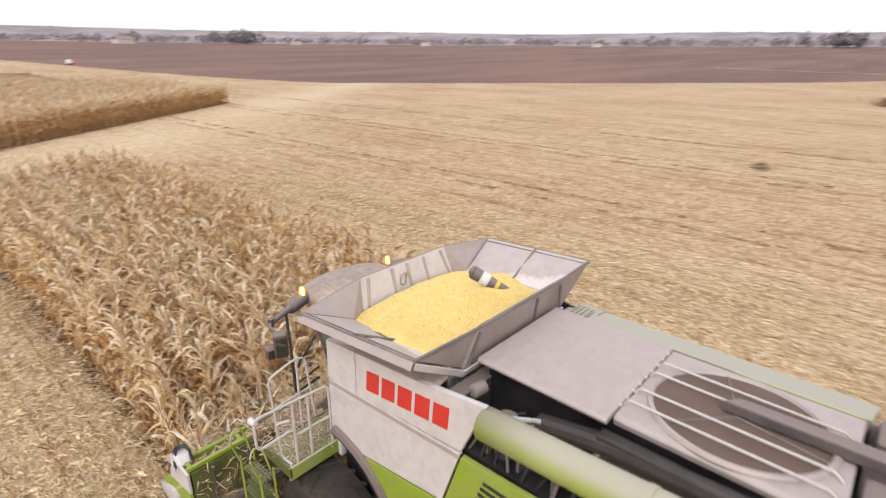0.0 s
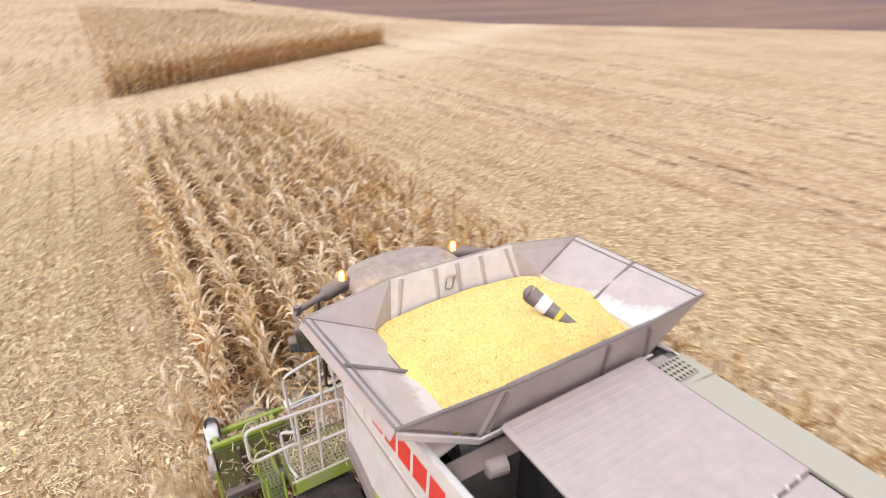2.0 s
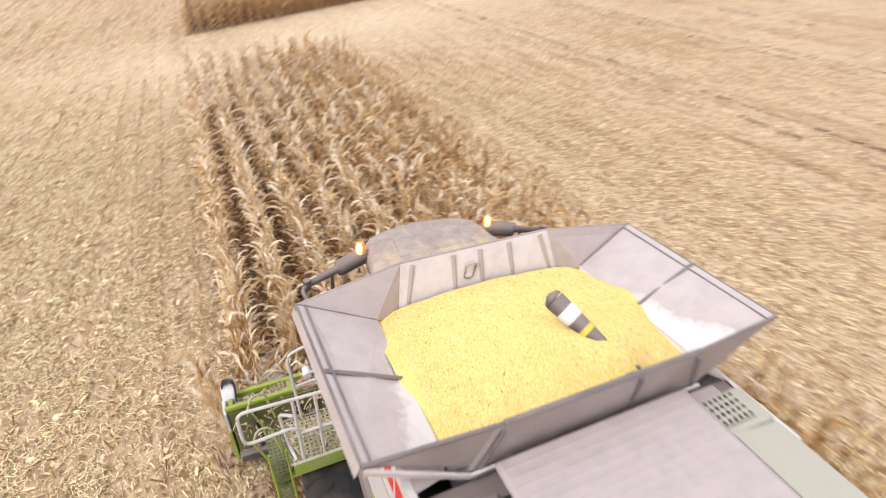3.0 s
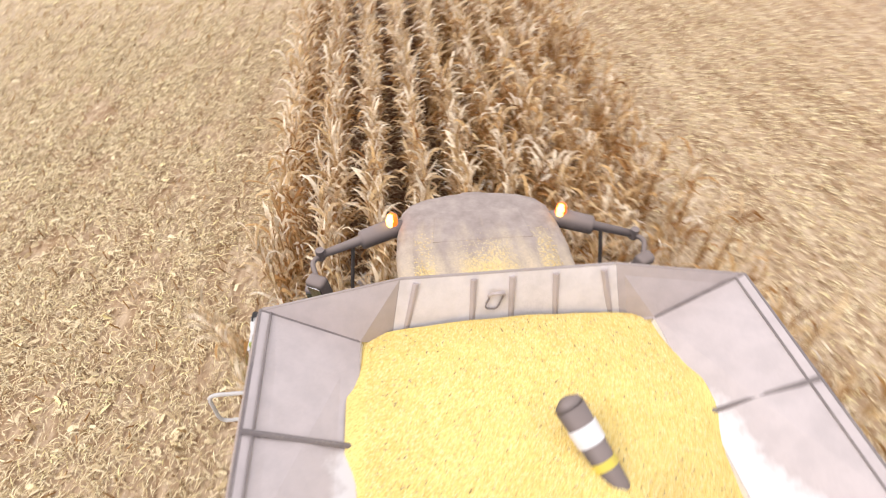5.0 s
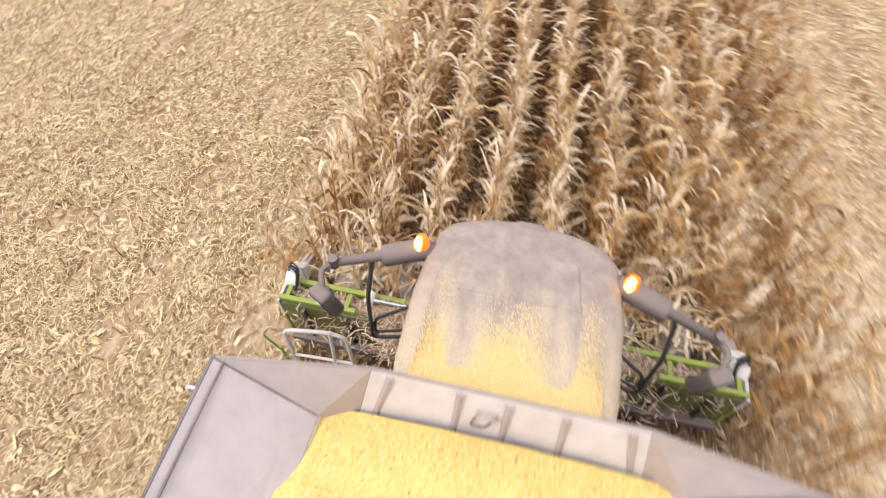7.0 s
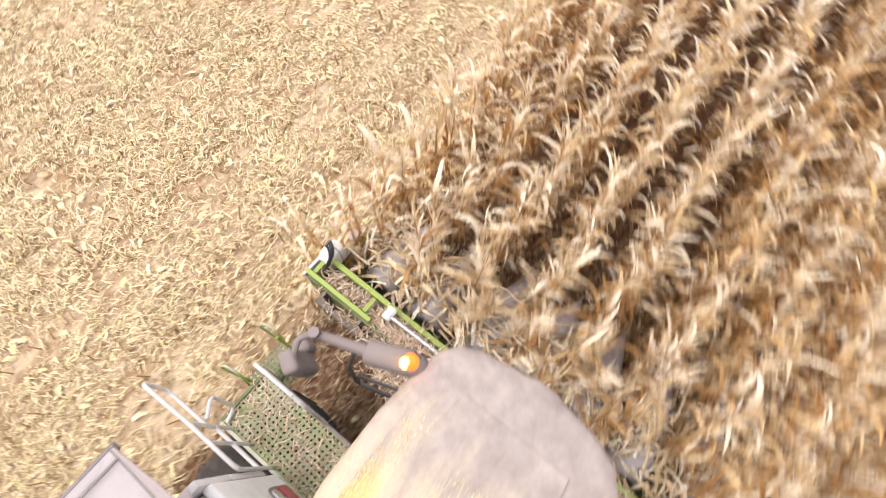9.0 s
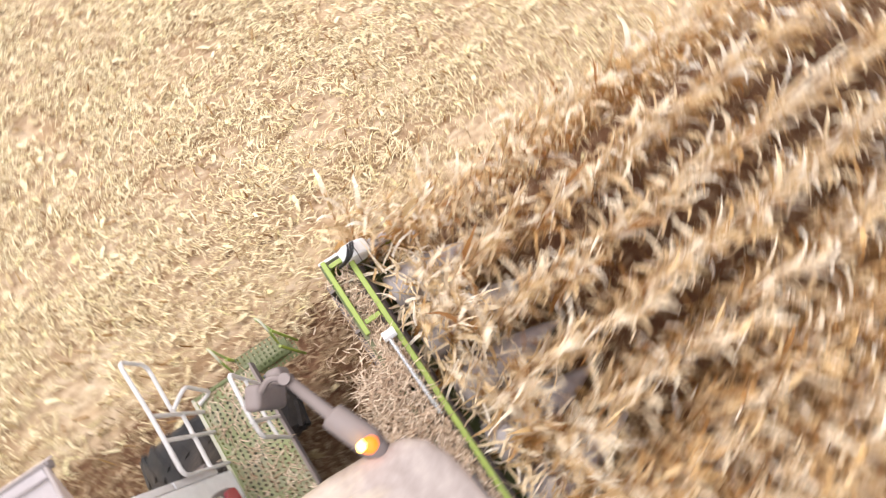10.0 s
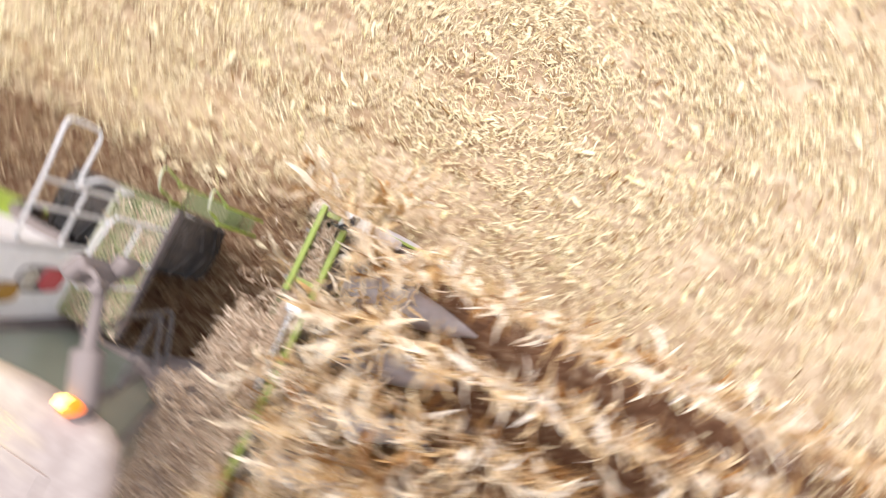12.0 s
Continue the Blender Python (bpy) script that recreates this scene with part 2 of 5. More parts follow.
def ground_material():
    """Straw-strewn stubble; beyond the field's edge, ploughed soil."""
    m, n, l, b = material("stubble_and_soil", 0.95)
    b.inputs["Specular IOR Level"].default_value = 0.1
    tc = n.new("ShaderNodeTexCoord")
    sep = n.new("ShaderNodeSeparateXYZ")
    l.new(tc.outputs["Object"], sep.inputs[0])

    def noise_at(scale, stretch=(1, 1, 1), detail=5):
        mp, t = n.new("ShaderNodeMapping"), n.new("ShaderNodeTexNoise")
        mp.inputs["Scale"].default_value = stretch
        t.inputs["Scale"].default_value, t.inputs["Detail"].default_value, t.inputs["Roughness"].default_value = scale, detail, 0.65
        l.new(tc.outputs["Object"], mp.inputs[0])
        l.new(mp.outputs[0], t.inputs["Vector"])
        return t.outputs[0]

    def math_node(op, a, c):
        k = n.new("ShaderNodeMath")
        k.operation = op
        for i, v in enumerate((a, c)):
            if isinstance(v, (int, float)):
                k.inputs[i].default_value = v
            else:
                l.new(v, k.inputs[i])
        return k.outputs[0]

    lump, fine, rows, patch = noise_at(2.6, (1, 0.3, 1), 3), noise_at(9, (1, 0.45, 1), 6), noise_at(1.3, (1, 0.06, 1), 3), noise_at(0.09, (1, 0.5, 1), 4)
    straw = ramp(n, [(0.3, (0.25, 0.168, 0.105)), (0.42, (0.48, 0.355, 0.23)), (0.56, (0.62, 0.485, 0.335)), (0.72, (0.77, 0.64, 0.47))])
    l.new(fine, straw.inputs[0])
    rr = ramp(n, [(0.36, (0.72, 0.64, 0.56)), (0.5, (1, 1, 1)), (0.66, (1.0, 0.97, 0.9))])
    l.new(rows, rr.inputs[0])
    pr = ramp(n, [(0.35, (0.86, 0.8, 0.75)), (0.6, (1, 1, 1))])
    l.new(patch, pr.inputs[0])
    c1 = mix_colour(n, l, 0.9, straw.outputs[0], rr.outputs[0], "MULTIPLY")
    c1 = mix_colour(n, l, 1.0, c1, pr.outputs[0], "MULTIPLY")
    lr = ramp(n, [(0.36, (0.74, 0.67, 0.6)), (0.54, (1, 1, 1))])
    l.new(lump, lr.inputs[0])
    c1 = mix_colour(n, l, 1.0, c1, lr.outputs[0], "MULTIPLY")
    clod, band = noise_at(1.2, (1, 1, 1), 6), noise_at(0.02, (0.4, 1.6, 1), 3)
    soil = ramp(n, [(0.3, (0.165, 0.102, 0.084)), (0.7, (0.27, 0.182, 0.152))])
    l.new(clod, soil.inputs[0])
    br = ramp(n, [(0.4, (0.8, 0.8, 0.85)), (0.6, (1.1, 1.05, 1.0))])
    l.new(band, br.inputs[0])
    c2 = mix_colour(n, l, 1.0, soil.outputs[0], br.outputs[0], "MULTIPLY")
    # the field's edge: two straight stretches that meet at (76, 105)
    wob = math_node("MULTIPLY", noise_at(0.12, (1, 1, 1), 3), 5.0)
    ea = math_node("ADD", math_node("ADD", sep.outputs[0], -76 - 2.5), math_node("MULTIPLY", math_node("ADD", sep.outputs[1], -105.0), 0.182))
    eb = math_node("ADD", math_node("MULTIPLY", math_node("ADD", sep.outputs[0], -76 - 2.5), 0.68), math_node("MULTIPLY", math_node("ADD", sep.outputs[1], -105.0), 0.735))
    edge = math_node("ADD", math_node("MINIMUM", ea, eb), wob)
    mr = n.new("ShaderNodeMapRange")
    mr.inputs["From Min"].default_value, mr.inputs["From Max"].default_value = 0.0, 1.5
    l.new(edge, mr.inputs["Value"])
    # bare soil between the rows of standing maize: the strip, and the block beyond the headland
    earth = ramp(n, [(0.3, (0.1, 0.046, 0.026)), (0.5, (0.165, 0.086, 0.047)), (0.7, (0.34, 0.22, 0.13))])
    l.new(fine, earth.inputs[0])
    jag = math_node("MULTIPLY", math_node("ADD", noise_at(0.9, (1, 1, 1), 4), -0.5), 1.6)
    along = math_node("ADD", sep.outputs[0], jag)

    def within(lo, hi, v):
        return math_node("MULTIPLY", math_node("GREATER_THAN", v, lo), math_node("LESS_THAN", v, hi))

    strip = math_node("MULTIPLY", within(2.35, 8.6, along), within(5.0, 30.1, math_node("ADD", sep.outputs[1], jag)))
    face = math_node("ADD", sep.outputs[1], math_node("MULTIPLY", sep.outputs[0], -0.762))
    block = math_node("MULTIPLY", within(2.7, 38.0, along), math_node("MULTIPLY", math_node("GREATER_THAN", face, 45.0), math_node("LESS_THAN", sep.outputs[1], 185.0)))
    # the headland, driven smooth and pale
    off = math_node("ABSOLUTE", math_node("ADD", math_node("ADD", face, math_node("MULTIPLY", jag, 5.0)), -36.0), 0.0)
    hm = n.new("ShaderNodeMapRange")
    hm.inputs["From Min"].default_value, hm.inputs["From Max"].default_value, hm.inputs["To Min"].default_value, hm.inputs["To Max"].default_value = 1.0, 13.0, 0.6, 0.0
    l.new(off, hm.inputs["Value"])
    c1 = mix_colour(n, l, hm.outputs[0], c1, (0.66, 0.53, 0.37))
    c1 = mix_colour(n, l, math_node("MAXIMUM", strip, block), c1, earth.outputs[0])
    l.new(mix_colour(n, l, mr.outputs[0], c1, c2), b.inputs["Base Color"])
    bump(n, l, b, fine, 0.7, 0.04)
    return m


GROUND = ground_material()


# ---- mesh helpers ----
def finish(name, bm, mat, parent=None, label="", smooth=False):
    me = bpy.data.meshes.new(name)
    bmesh.ops.recalc_face_normals(bm, faces=bm.faces)
    bm.to_mesh(me)
    bm.free()
    for mm in (mat if isinstance(mat, (list, tuple)) else [mat]):
        me.materials.append(mm)
    if smooth:
        for p in me.polygons:
            p.use_smooth = True
    ob = new(name, me)
    ob.parent = parent
    if label:
        ob["label"] = label
    return ob


def part(name, bm, mat, parent, label="", smooth=False):
    return finish(name, bm, mat, parent, label, smooth)


def box(x0, x1, y0, y1, z0, z1, bevel=0.0, bm=None, segs=2):
    bm = bm or bmesh.new()
    made = bmesh.ops.create_cube(bm, size=1.0)["verts"]
    for v in made:
        v.co = Vector((x0 + (v.co.x + 0.5) * (x1 - x0), y0 + (v.co.y + 0.5) * (y1 - y0), z0 + (v.co.z + 0.5) * (z1 - z0)))
    if bevel:
        edges = list({e for v in made for e in v.link_edges})
        bmesh.ops.bevel(bm, geom=edges, offset=bevel, segments=segs, affect="EDGES", profile=0.6)
    return bm


def prism(outline, axis, a, b, bevel=0.0, bm=None):
    """A flat outline, drawn out along an axis from a to b. Outline: (y, z) for x, (x, z) for y, (x, y) for z."""
    bm = bm or bmesh.new()
    put = {"x": lambda p, d: (d, p[0], p[1]), "y": lambda p, d: (p[0], d, p[1]), "z": lambda p, d: (p[0], p[1], d)}[axis]
    lo, hi = [bm.verts.new(put(p, a)) for p in outline], [bm.verts.new(put(p, b)) for p in outline]
    n = len(outline)
    faces = [bm.faces.new(lo), bm.faces.new(hi[::-1])]
    for i in range(n):
        faces.append(bm.faces.new((lo[i], lo[(i + 1) % n], hi[(i + 1) % n], hi[i])))
    if bevel:
        bmesh.ops.recalc_face_normals(bm, faces=faces)
        bmesh.ops.bevel(bm, geom=list({e for f in faces for e in f.edges}), offset=bevel, segments=2, affect="EDGES", profile=0.6)
    return bm


def plate(corners, thick=0.02, bm=None):
    """A sheet through the corners, thickened along its normal, half to either side."""
    bm = bm or bmesh.new()
    pts = [Vector(c) for c in corners]
    nrm = (pts[1] - pts[0]).cross(pts[2] - pts[0]).normalized() * (thick / 2)
    lo, hi = [bm.verts.new(p - nrm) for p in pts], [bm.verts.new(p + nrm) for p in pts]
    n = len(pts)
    bm.faces.new(lo[::-1]), bm.faces.new(hi)
    for i in range(n):
        bm.faces.new((lo[i], lo[(i + 1) % n], hi[(i + 1) % n], hi[i]))
    return bm


def tube(points, radius, sides=8, bm=None, radii=None, flat=1.0):
    """A round bar along a line of points, with closed ends."""
    bm = bm or bmesh.new()
    pts = [Vector(p) for p in points]
    rings = []
    up = Vector((0.13, 0.21, 0.97))
    for i, p in enumerate(pts):
        d = (pts[min(i + 1, len(pts) - 1)] - pts[max(i - 1, 0)]).normalized()
        u = d.cross(up)
        if u.length < 0.2:
            u = d.cross(Vector((1, 0, 0)))
        u.normalize()
        w = d.cross(u)
        r = radii[i] if radii else radius
        rings.append([bm.verts.new(p + u * r * math.cos(2 * math.pi * k / sides) + w * r * flat * math.sin(2 * math.pi * k / sides)) for k in range(sides)])
    for a, b in zip(rings, rings[1:]):
        for k in range(sides):
            bm.faces.new((a[k], a[(k + 1) % sides], b[(k + 1) % sides], b[k]))
    bm.faces.new(rings[0][::-1]), bm.faces.new(rings[-1])
    return bm


def rounded(points, r=0.08, steps=4):
    """The line through the points with its corners rounded off."""
    pts = [Vector(p) for p in points]
    out = [pts[0]]
    for a, b, c in zip(pts, pts[1:], pts[2:]):
        d1, d2 = (a - b), (c - b)
        k = min(r, d1.length * 0.45, d2.length * 0.45)
        p, q = b + d1.normalized() * k, b + d2.normalized() * k
        for i in range(steps + 1):
            t = i / steps
            out.append(p * (1 - t) ** 2 + b * 2 * t * (1 - t) + q * t * t)
    return out + [pts[-1]]


def disc(cx, cy, z0, z1, r, sides=40, bm=None, ry=None):
    return prism([(cx + r * math.cos(2 * math.pi * k / sides), cy + (ry or r) * math.sin(2 * math.pi * k / sides)) for k in range(sides)], "z", z0, z1, bm=bm)


def mesh_from(name, verts, faces, mat, material_ids=None):
    me = bpy.data.meshes.new(name)
    me.from_pydata(verts, [], faces)
    for mm in (mat if isinstance(mat, (list, tuple)) else [mat]):
        me.materials.append(mm)
    if material_ids is not None:
        me.polygons.foreach_set("material_index", material_ids)
    me.update()
    return me


# ---- the ground: one sheet to the horizon, rising gently far off ----
def ground_z(x, y):
    r = math.hypot(x, y)
    return max(0.0, min(r, 720) - 160) * 0.0245 + max(0.0, r - 720) * 0.006


def build_ground():
    steps = [0, 1, 2, 3, 4.2, 5.5, 7, 9, 11, 13.5, 16, 19, 23, 28, 34, 42, 52, 65, 80, 100, 125, 160, 200, 250, 320, 420, 560, 720, 1000, 1600, 2600, 4200]
    ax = [-s for s in steps[:0:-1]] + steps
    xs, ys = [5 + a for a in ax], [15 + a for a in ax]
    rnd = random.Random(3)
    verts = []
    for y in ys:
        for x in xs:
            near = max(abs(x - 5), abs(y - 15)) < 60
            verts.append((x, y, ground_z(x, y) + (rnd.uniform(-0.035, 0.0) if near else 0)))
    n = len(xs)
    faces = [(j * n + i, j * n + i + 1, (j + 1) * n + i + 1, (j + 1) * n + i) for j in range(n - 1) for i in range(n - 1)]
    ob = new("ground", mesh_from("ground", verts, faces, GROUND))
    tagged(ob, "harvested maize stubble with straw litter, ploughed soil beyond", "field", kind="structure")


build_ground()


# ---- maize plants ----
def leaf_strip(out, base, az, length, width, rise, droop, segs, rnd, curl=0.5, mid=0):
    """A dry leaf: an arching, tapering strip that twists."""
    verts, faces, ids = out
    p = Vector(base)
    pitch = rise
    start = len(verts)
    twist = rnd.uniform(-curl, curl)
    snap = segs > 2 and rnd.random() < 0.3
    for i in range(segs + 1):
        t = i / segs
        w = width * (1 - t) ** 0.6 * (0.6 + 0.8 * t * (1 - t) * 2) * 0.5 + 0.002
        side = Vector((-math.sin(az), math.cos(az), 0))
        fwd = Vector((math.cos(az) * math.cos(pitch), math.sin(az) * math.cos(pitch), math.sin(pitch)))
        nrm = side.cross(fwd)
        a = twist * t * 2.2
        side = side * math.cos(a) + nrm * math.sin(a)
        verts.append(tuple(p - side * w))
        verts.append(tuple(p + side * w))
        p = p + fwd * (length / segs)
        pitch -= droop / segs * (0.25 + 2.2 * t * t) + rnd.uniform(-0.15, 0.15)
        az += rnd.uniform(-0.35, 0.35)
        if snap and i == 1:
            pitch -= 1.3
    for i in range(segs):
        k = start + 2 * i
        faces.append((k, k + 1, k + 3, k + 2))
        ids.append(mid)


def stick(out, a, b, ra, rb, sides=4, mid=1):
    verts, faces, ids = out
    a, b = Vector(a), Vector(b)
    d = (b - a).normalized()
    u = d.cross(Vector((0.3, 0.9, 0.1))).normalized()
    w = d.cross(u)
    start = len(verts)
    for p, r in ((a, ra), (b, rb)):
        for k in range(sides):
            c = 2 * math.pi * k / sides
            verts.append(tuple(p + u * r * math.cos(c) + w * r * math.sin(c)))
    for k in range(sides):
        faces.append((start + k, start + (k + 1) % sides, start + sides + (k + 1) % sides, start + sides + k))
        ids.append(mid)


def maize(out, x, y, rnd, height=2.35, leaves=11, segs=5, ear=True, tassel=True, ear_out=None, leaf_out=None, wide=1.0, pale=0.16, top_pale=0.8):
    """One ripe, dried maize plant: stalk, leaves that rise and hang over, a drooping ear and the broken tassel."""
    leaf_out, ear_out = leaf_out or out, ear_out or out
    h = height * rnd.uniform(0.86, 1.08)
    tip = Vector((x + rnd.uniform(-0.1, 0.1), y + rnd.uniform(-0.14, 0.14), h * 0.93))
    base = Vector((x, y, 0))
    midp = base.lerp(tip, 0.5) + Vector((rnd.uniform(-0.03, 0.03), rnd.uniform(-0.03, 0.03), 0))
    stick(out, base, midp, 0.02, 0.016)
    stick(out, midp, tip, 0.016, 0.007)
    az0 = rnd.uniform(0, 6.28)
    for i in range(leaves):
        t = 0.2 + 0.78 * i / (leaves - 1) + rnd.uniform(-0.02, 0.02)
        p = (base.lerp(midp, t * 2) if t < 0.5 else midp.lerp(tip, min(1, t * 2 - 1)))
        az = az0 + (i % 2) * math.pi + rnd.uniform(-0.9, 0.9)
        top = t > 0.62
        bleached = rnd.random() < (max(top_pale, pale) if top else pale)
        if t > 0.8:
            leaf_strip(leaf_out, p, az, rnd.uniform(0.32, 0.68), rnd.uniform(0.03, 0.07) * wide, rnd.uniform(1.1, 1.5), rnd.uniform(1.8, 4.6), segs, rnd, 1.5, 3 if bleached else 0)
        elif top:
            leaf_strip(leaf_out, p, az, rnd.uniform(0.36, 0.74), rnd.uniform(0.035, 0.08) * wide, rnd.uniform(0.95, 1.45), rnd.uniform(2.8, 5.0), segs, rnd, 1.5, 3 if bleached else 0)
        else:
            leaf_strip(leaf_out, p, az, rnd.uniform(0.35, 0.62), rnd.uniform(0.04, 0.08) * wide, rnd.uniform(0.9, 1.4), rnd.uniform(2.8, 5.2), segs, rnd, 1.5, 3 if bleached else 0)
    if ear:
        e = base.lerp(tip, rnd.uniform(0.42, 0.52))
        az = rnd.uniform(0, 6.28)
        q = e + Vector((math.cos(az) * 0.12, math.sin(az) * 0.12, -0.18))
        mid = e.lerp(q, 0.5)
        stick(ear_out, e, mid, 0.012, 0.036, 6, 2)
        stick(ear_out, mid, q, 0.036, 0.008, 6, 2)
    if tassel:
        for k in range(5):
            az = rnd.uniform(0, 6.28)
            leaf_strip(leaf_out, tip - Vector((0, 0, 0.04)), az, rnd.uniform(0.18, 0.36), 0.022, rnd.uniform(0.9, 1.55), rnd.uniform(0.2, 1.8), 2, rnd, 0.4, 3)


MAIZE_MATS = [LEAF, STALK, HUSK, PALE]
ROW_X = [5.16 + 0.75 * (k - 3.5) for k in range(8)]


# the harvester's way: x and y of its tank front
def travel(t):
    return (5.022 + 0.02325 * t + 0.00188 * t * t - 0.000198 * t ** 3 - 0.05, 5.008 + 1.2554 * t - 0.001966 * t * t + 0.000273 * t ** 3)


CUT = 2.15          # the plucking line ahead of the tank front
CLUMP = 0.45
clumps = []


def build_maize():
    rnd = random.Random(11)
    variants = []
    for k in range(28):
        stem, leaf, ear = ([], [], []), ([], [], []), ([], [], [])
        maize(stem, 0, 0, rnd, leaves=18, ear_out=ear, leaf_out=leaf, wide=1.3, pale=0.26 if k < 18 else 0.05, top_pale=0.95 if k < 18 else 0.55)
        variants.append([mesh_from(nm, o[0], o[1], MAIZE_MATS, o[2]) for nm, o in (("maize_plant", stem), ("leaves", leaf), ("ear", ear))])
    y_first = travel(0)[1] + CUT - 0.6
    y_last = travel(12)[1] + CUT + 1.4
    for x in ROW_X:
        y = y_first + rnd.uniform(0, 0.3)
        while y < y_last:
            ob = new("maize_clump")
            for j in range(3):
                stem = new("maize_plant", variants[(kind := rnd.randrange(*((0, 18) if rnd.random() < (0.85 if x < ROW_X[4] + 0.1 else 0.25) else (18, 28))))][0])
                stem.parent = ob
                stem.matrix_basis = pose(rnd.uniform(-0.09, 0.09), (j - 1) * 0.15 + rnd.uniform(-0.04, 0.04), 0, 0, 0, rnd.uniform(0, 360))
                for k in (1, 2):
                    sub = new(("leaves", "ear")[k - 1], variants[kind][k])
                    sub.parent = stem
            tagged(ob, "ripe dried maize plants with pale drooping leaves, in a row", "maize plant", "maize plants before the header")
            spin = 180 * rnd.randrange(2)
            ob.matrix_basis = pose(x + rnd.uniform(-0.04, 0.04), y, 0, 0, 0, spin)
            clumps.append((ob, ob.location.x, y, spin, rnd.uniform(-1, 1), rnd.uniform(-1, 1)))
            y += CLUMP
    # the uncut rest of the strip
    out = ([], [], [])
    for i, x in enumerate(ROW_X + [ROW_X[-1] + 0.88]):
        y, end = y_last, 29.6 + 0.4 * (x - 3)
        if i == 8:
            y = travel(12)[1] + 1.0
        while y < end:
            maize(out, x + rnd.uniform(-0.05, 0.05), y, rnd, leaves=16, segs=4, wide=1.35, height=2.35 if i < 8 else 2.1, pale=0.38 if i < 5 else 0.12, top_pale=0.88 if i < 5 else 0.55)
            y += rnd.uniform(0.14, 0.2)
    ob = new("maize_strip", mesh_from("maize_strip", out[0], out[1], MAIZE_MATS, out[2]))
    tagged(ob, "standing strip of ripe dried maize in rows", "maize", kind="stuff")
    # a ninth, thinner row that stays standing beside the header's path
    out = ([], [], [])
    y = -6.0
    while y < travel(12)[1] + 1.0:
        maize(out, 8.68 + rnd.gauss(0, 0.14), y, rnd, height=rnd.uniform(2.0, 2.55), leaves=14, segs=4, pale=0.04, wide=1.3, top_pale=0.35)
        y += rnd.uniform(0.13, 0.26) if noise.noise((y * 0.4, 7, 0)) > -0.25 else rnd.uniform(0.5, 1.1)
    y = -6.0
    while y < 31.5:
        maize(out, 9.2 + rnd.gauss(0, 0.14), y, rnd, height=rnd.uniform(1.9, 2.5), leaves=12, segs=4, pale=0.04, wide=1.3, top_pale=0.35)
        y += rnd.uniform(0.16, 0.34) * (1.9 if y < 10 else 1)
    ob = new("maize_row", mesh_from("maize_row", out[0], out[1], MAIZE_MATS, out[2]))
    tagged(ob, "thin row of standing brown maize beside the cut strip", "maize", kind="stuff")
    # the block beyond the headland
    out = ([], [], [])
    x = 2.9
    while x < 38.0:
        y0 = 46.7 + (x - 2.7) * 0.762
        y1 = 190 - (x - 2.7) * 2.6
        y, near = y0, True
        while y < y1:
            d = y - y0
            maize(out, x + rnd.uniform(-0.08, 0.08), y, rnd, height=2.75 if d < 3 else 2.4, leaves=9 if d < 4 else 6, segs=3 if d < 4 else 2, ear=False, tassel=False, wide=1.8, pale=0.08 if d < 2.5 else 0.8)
            y += rnd.uniform(0.16, 0.24) if d < 8 else (rnd.uniform(0.25, 0.36) if d < 34 else rnd.uniform(0.5, 0.8))
        x += 0.75
    ob = new("maize_block", mesh_from("maize_block", out[0], out[1], MAIZE_MATS, out[2]))
    tagged(ob, "block of standing ripe maize beyond the headland", "maize", kind="stuff")


build_maize()


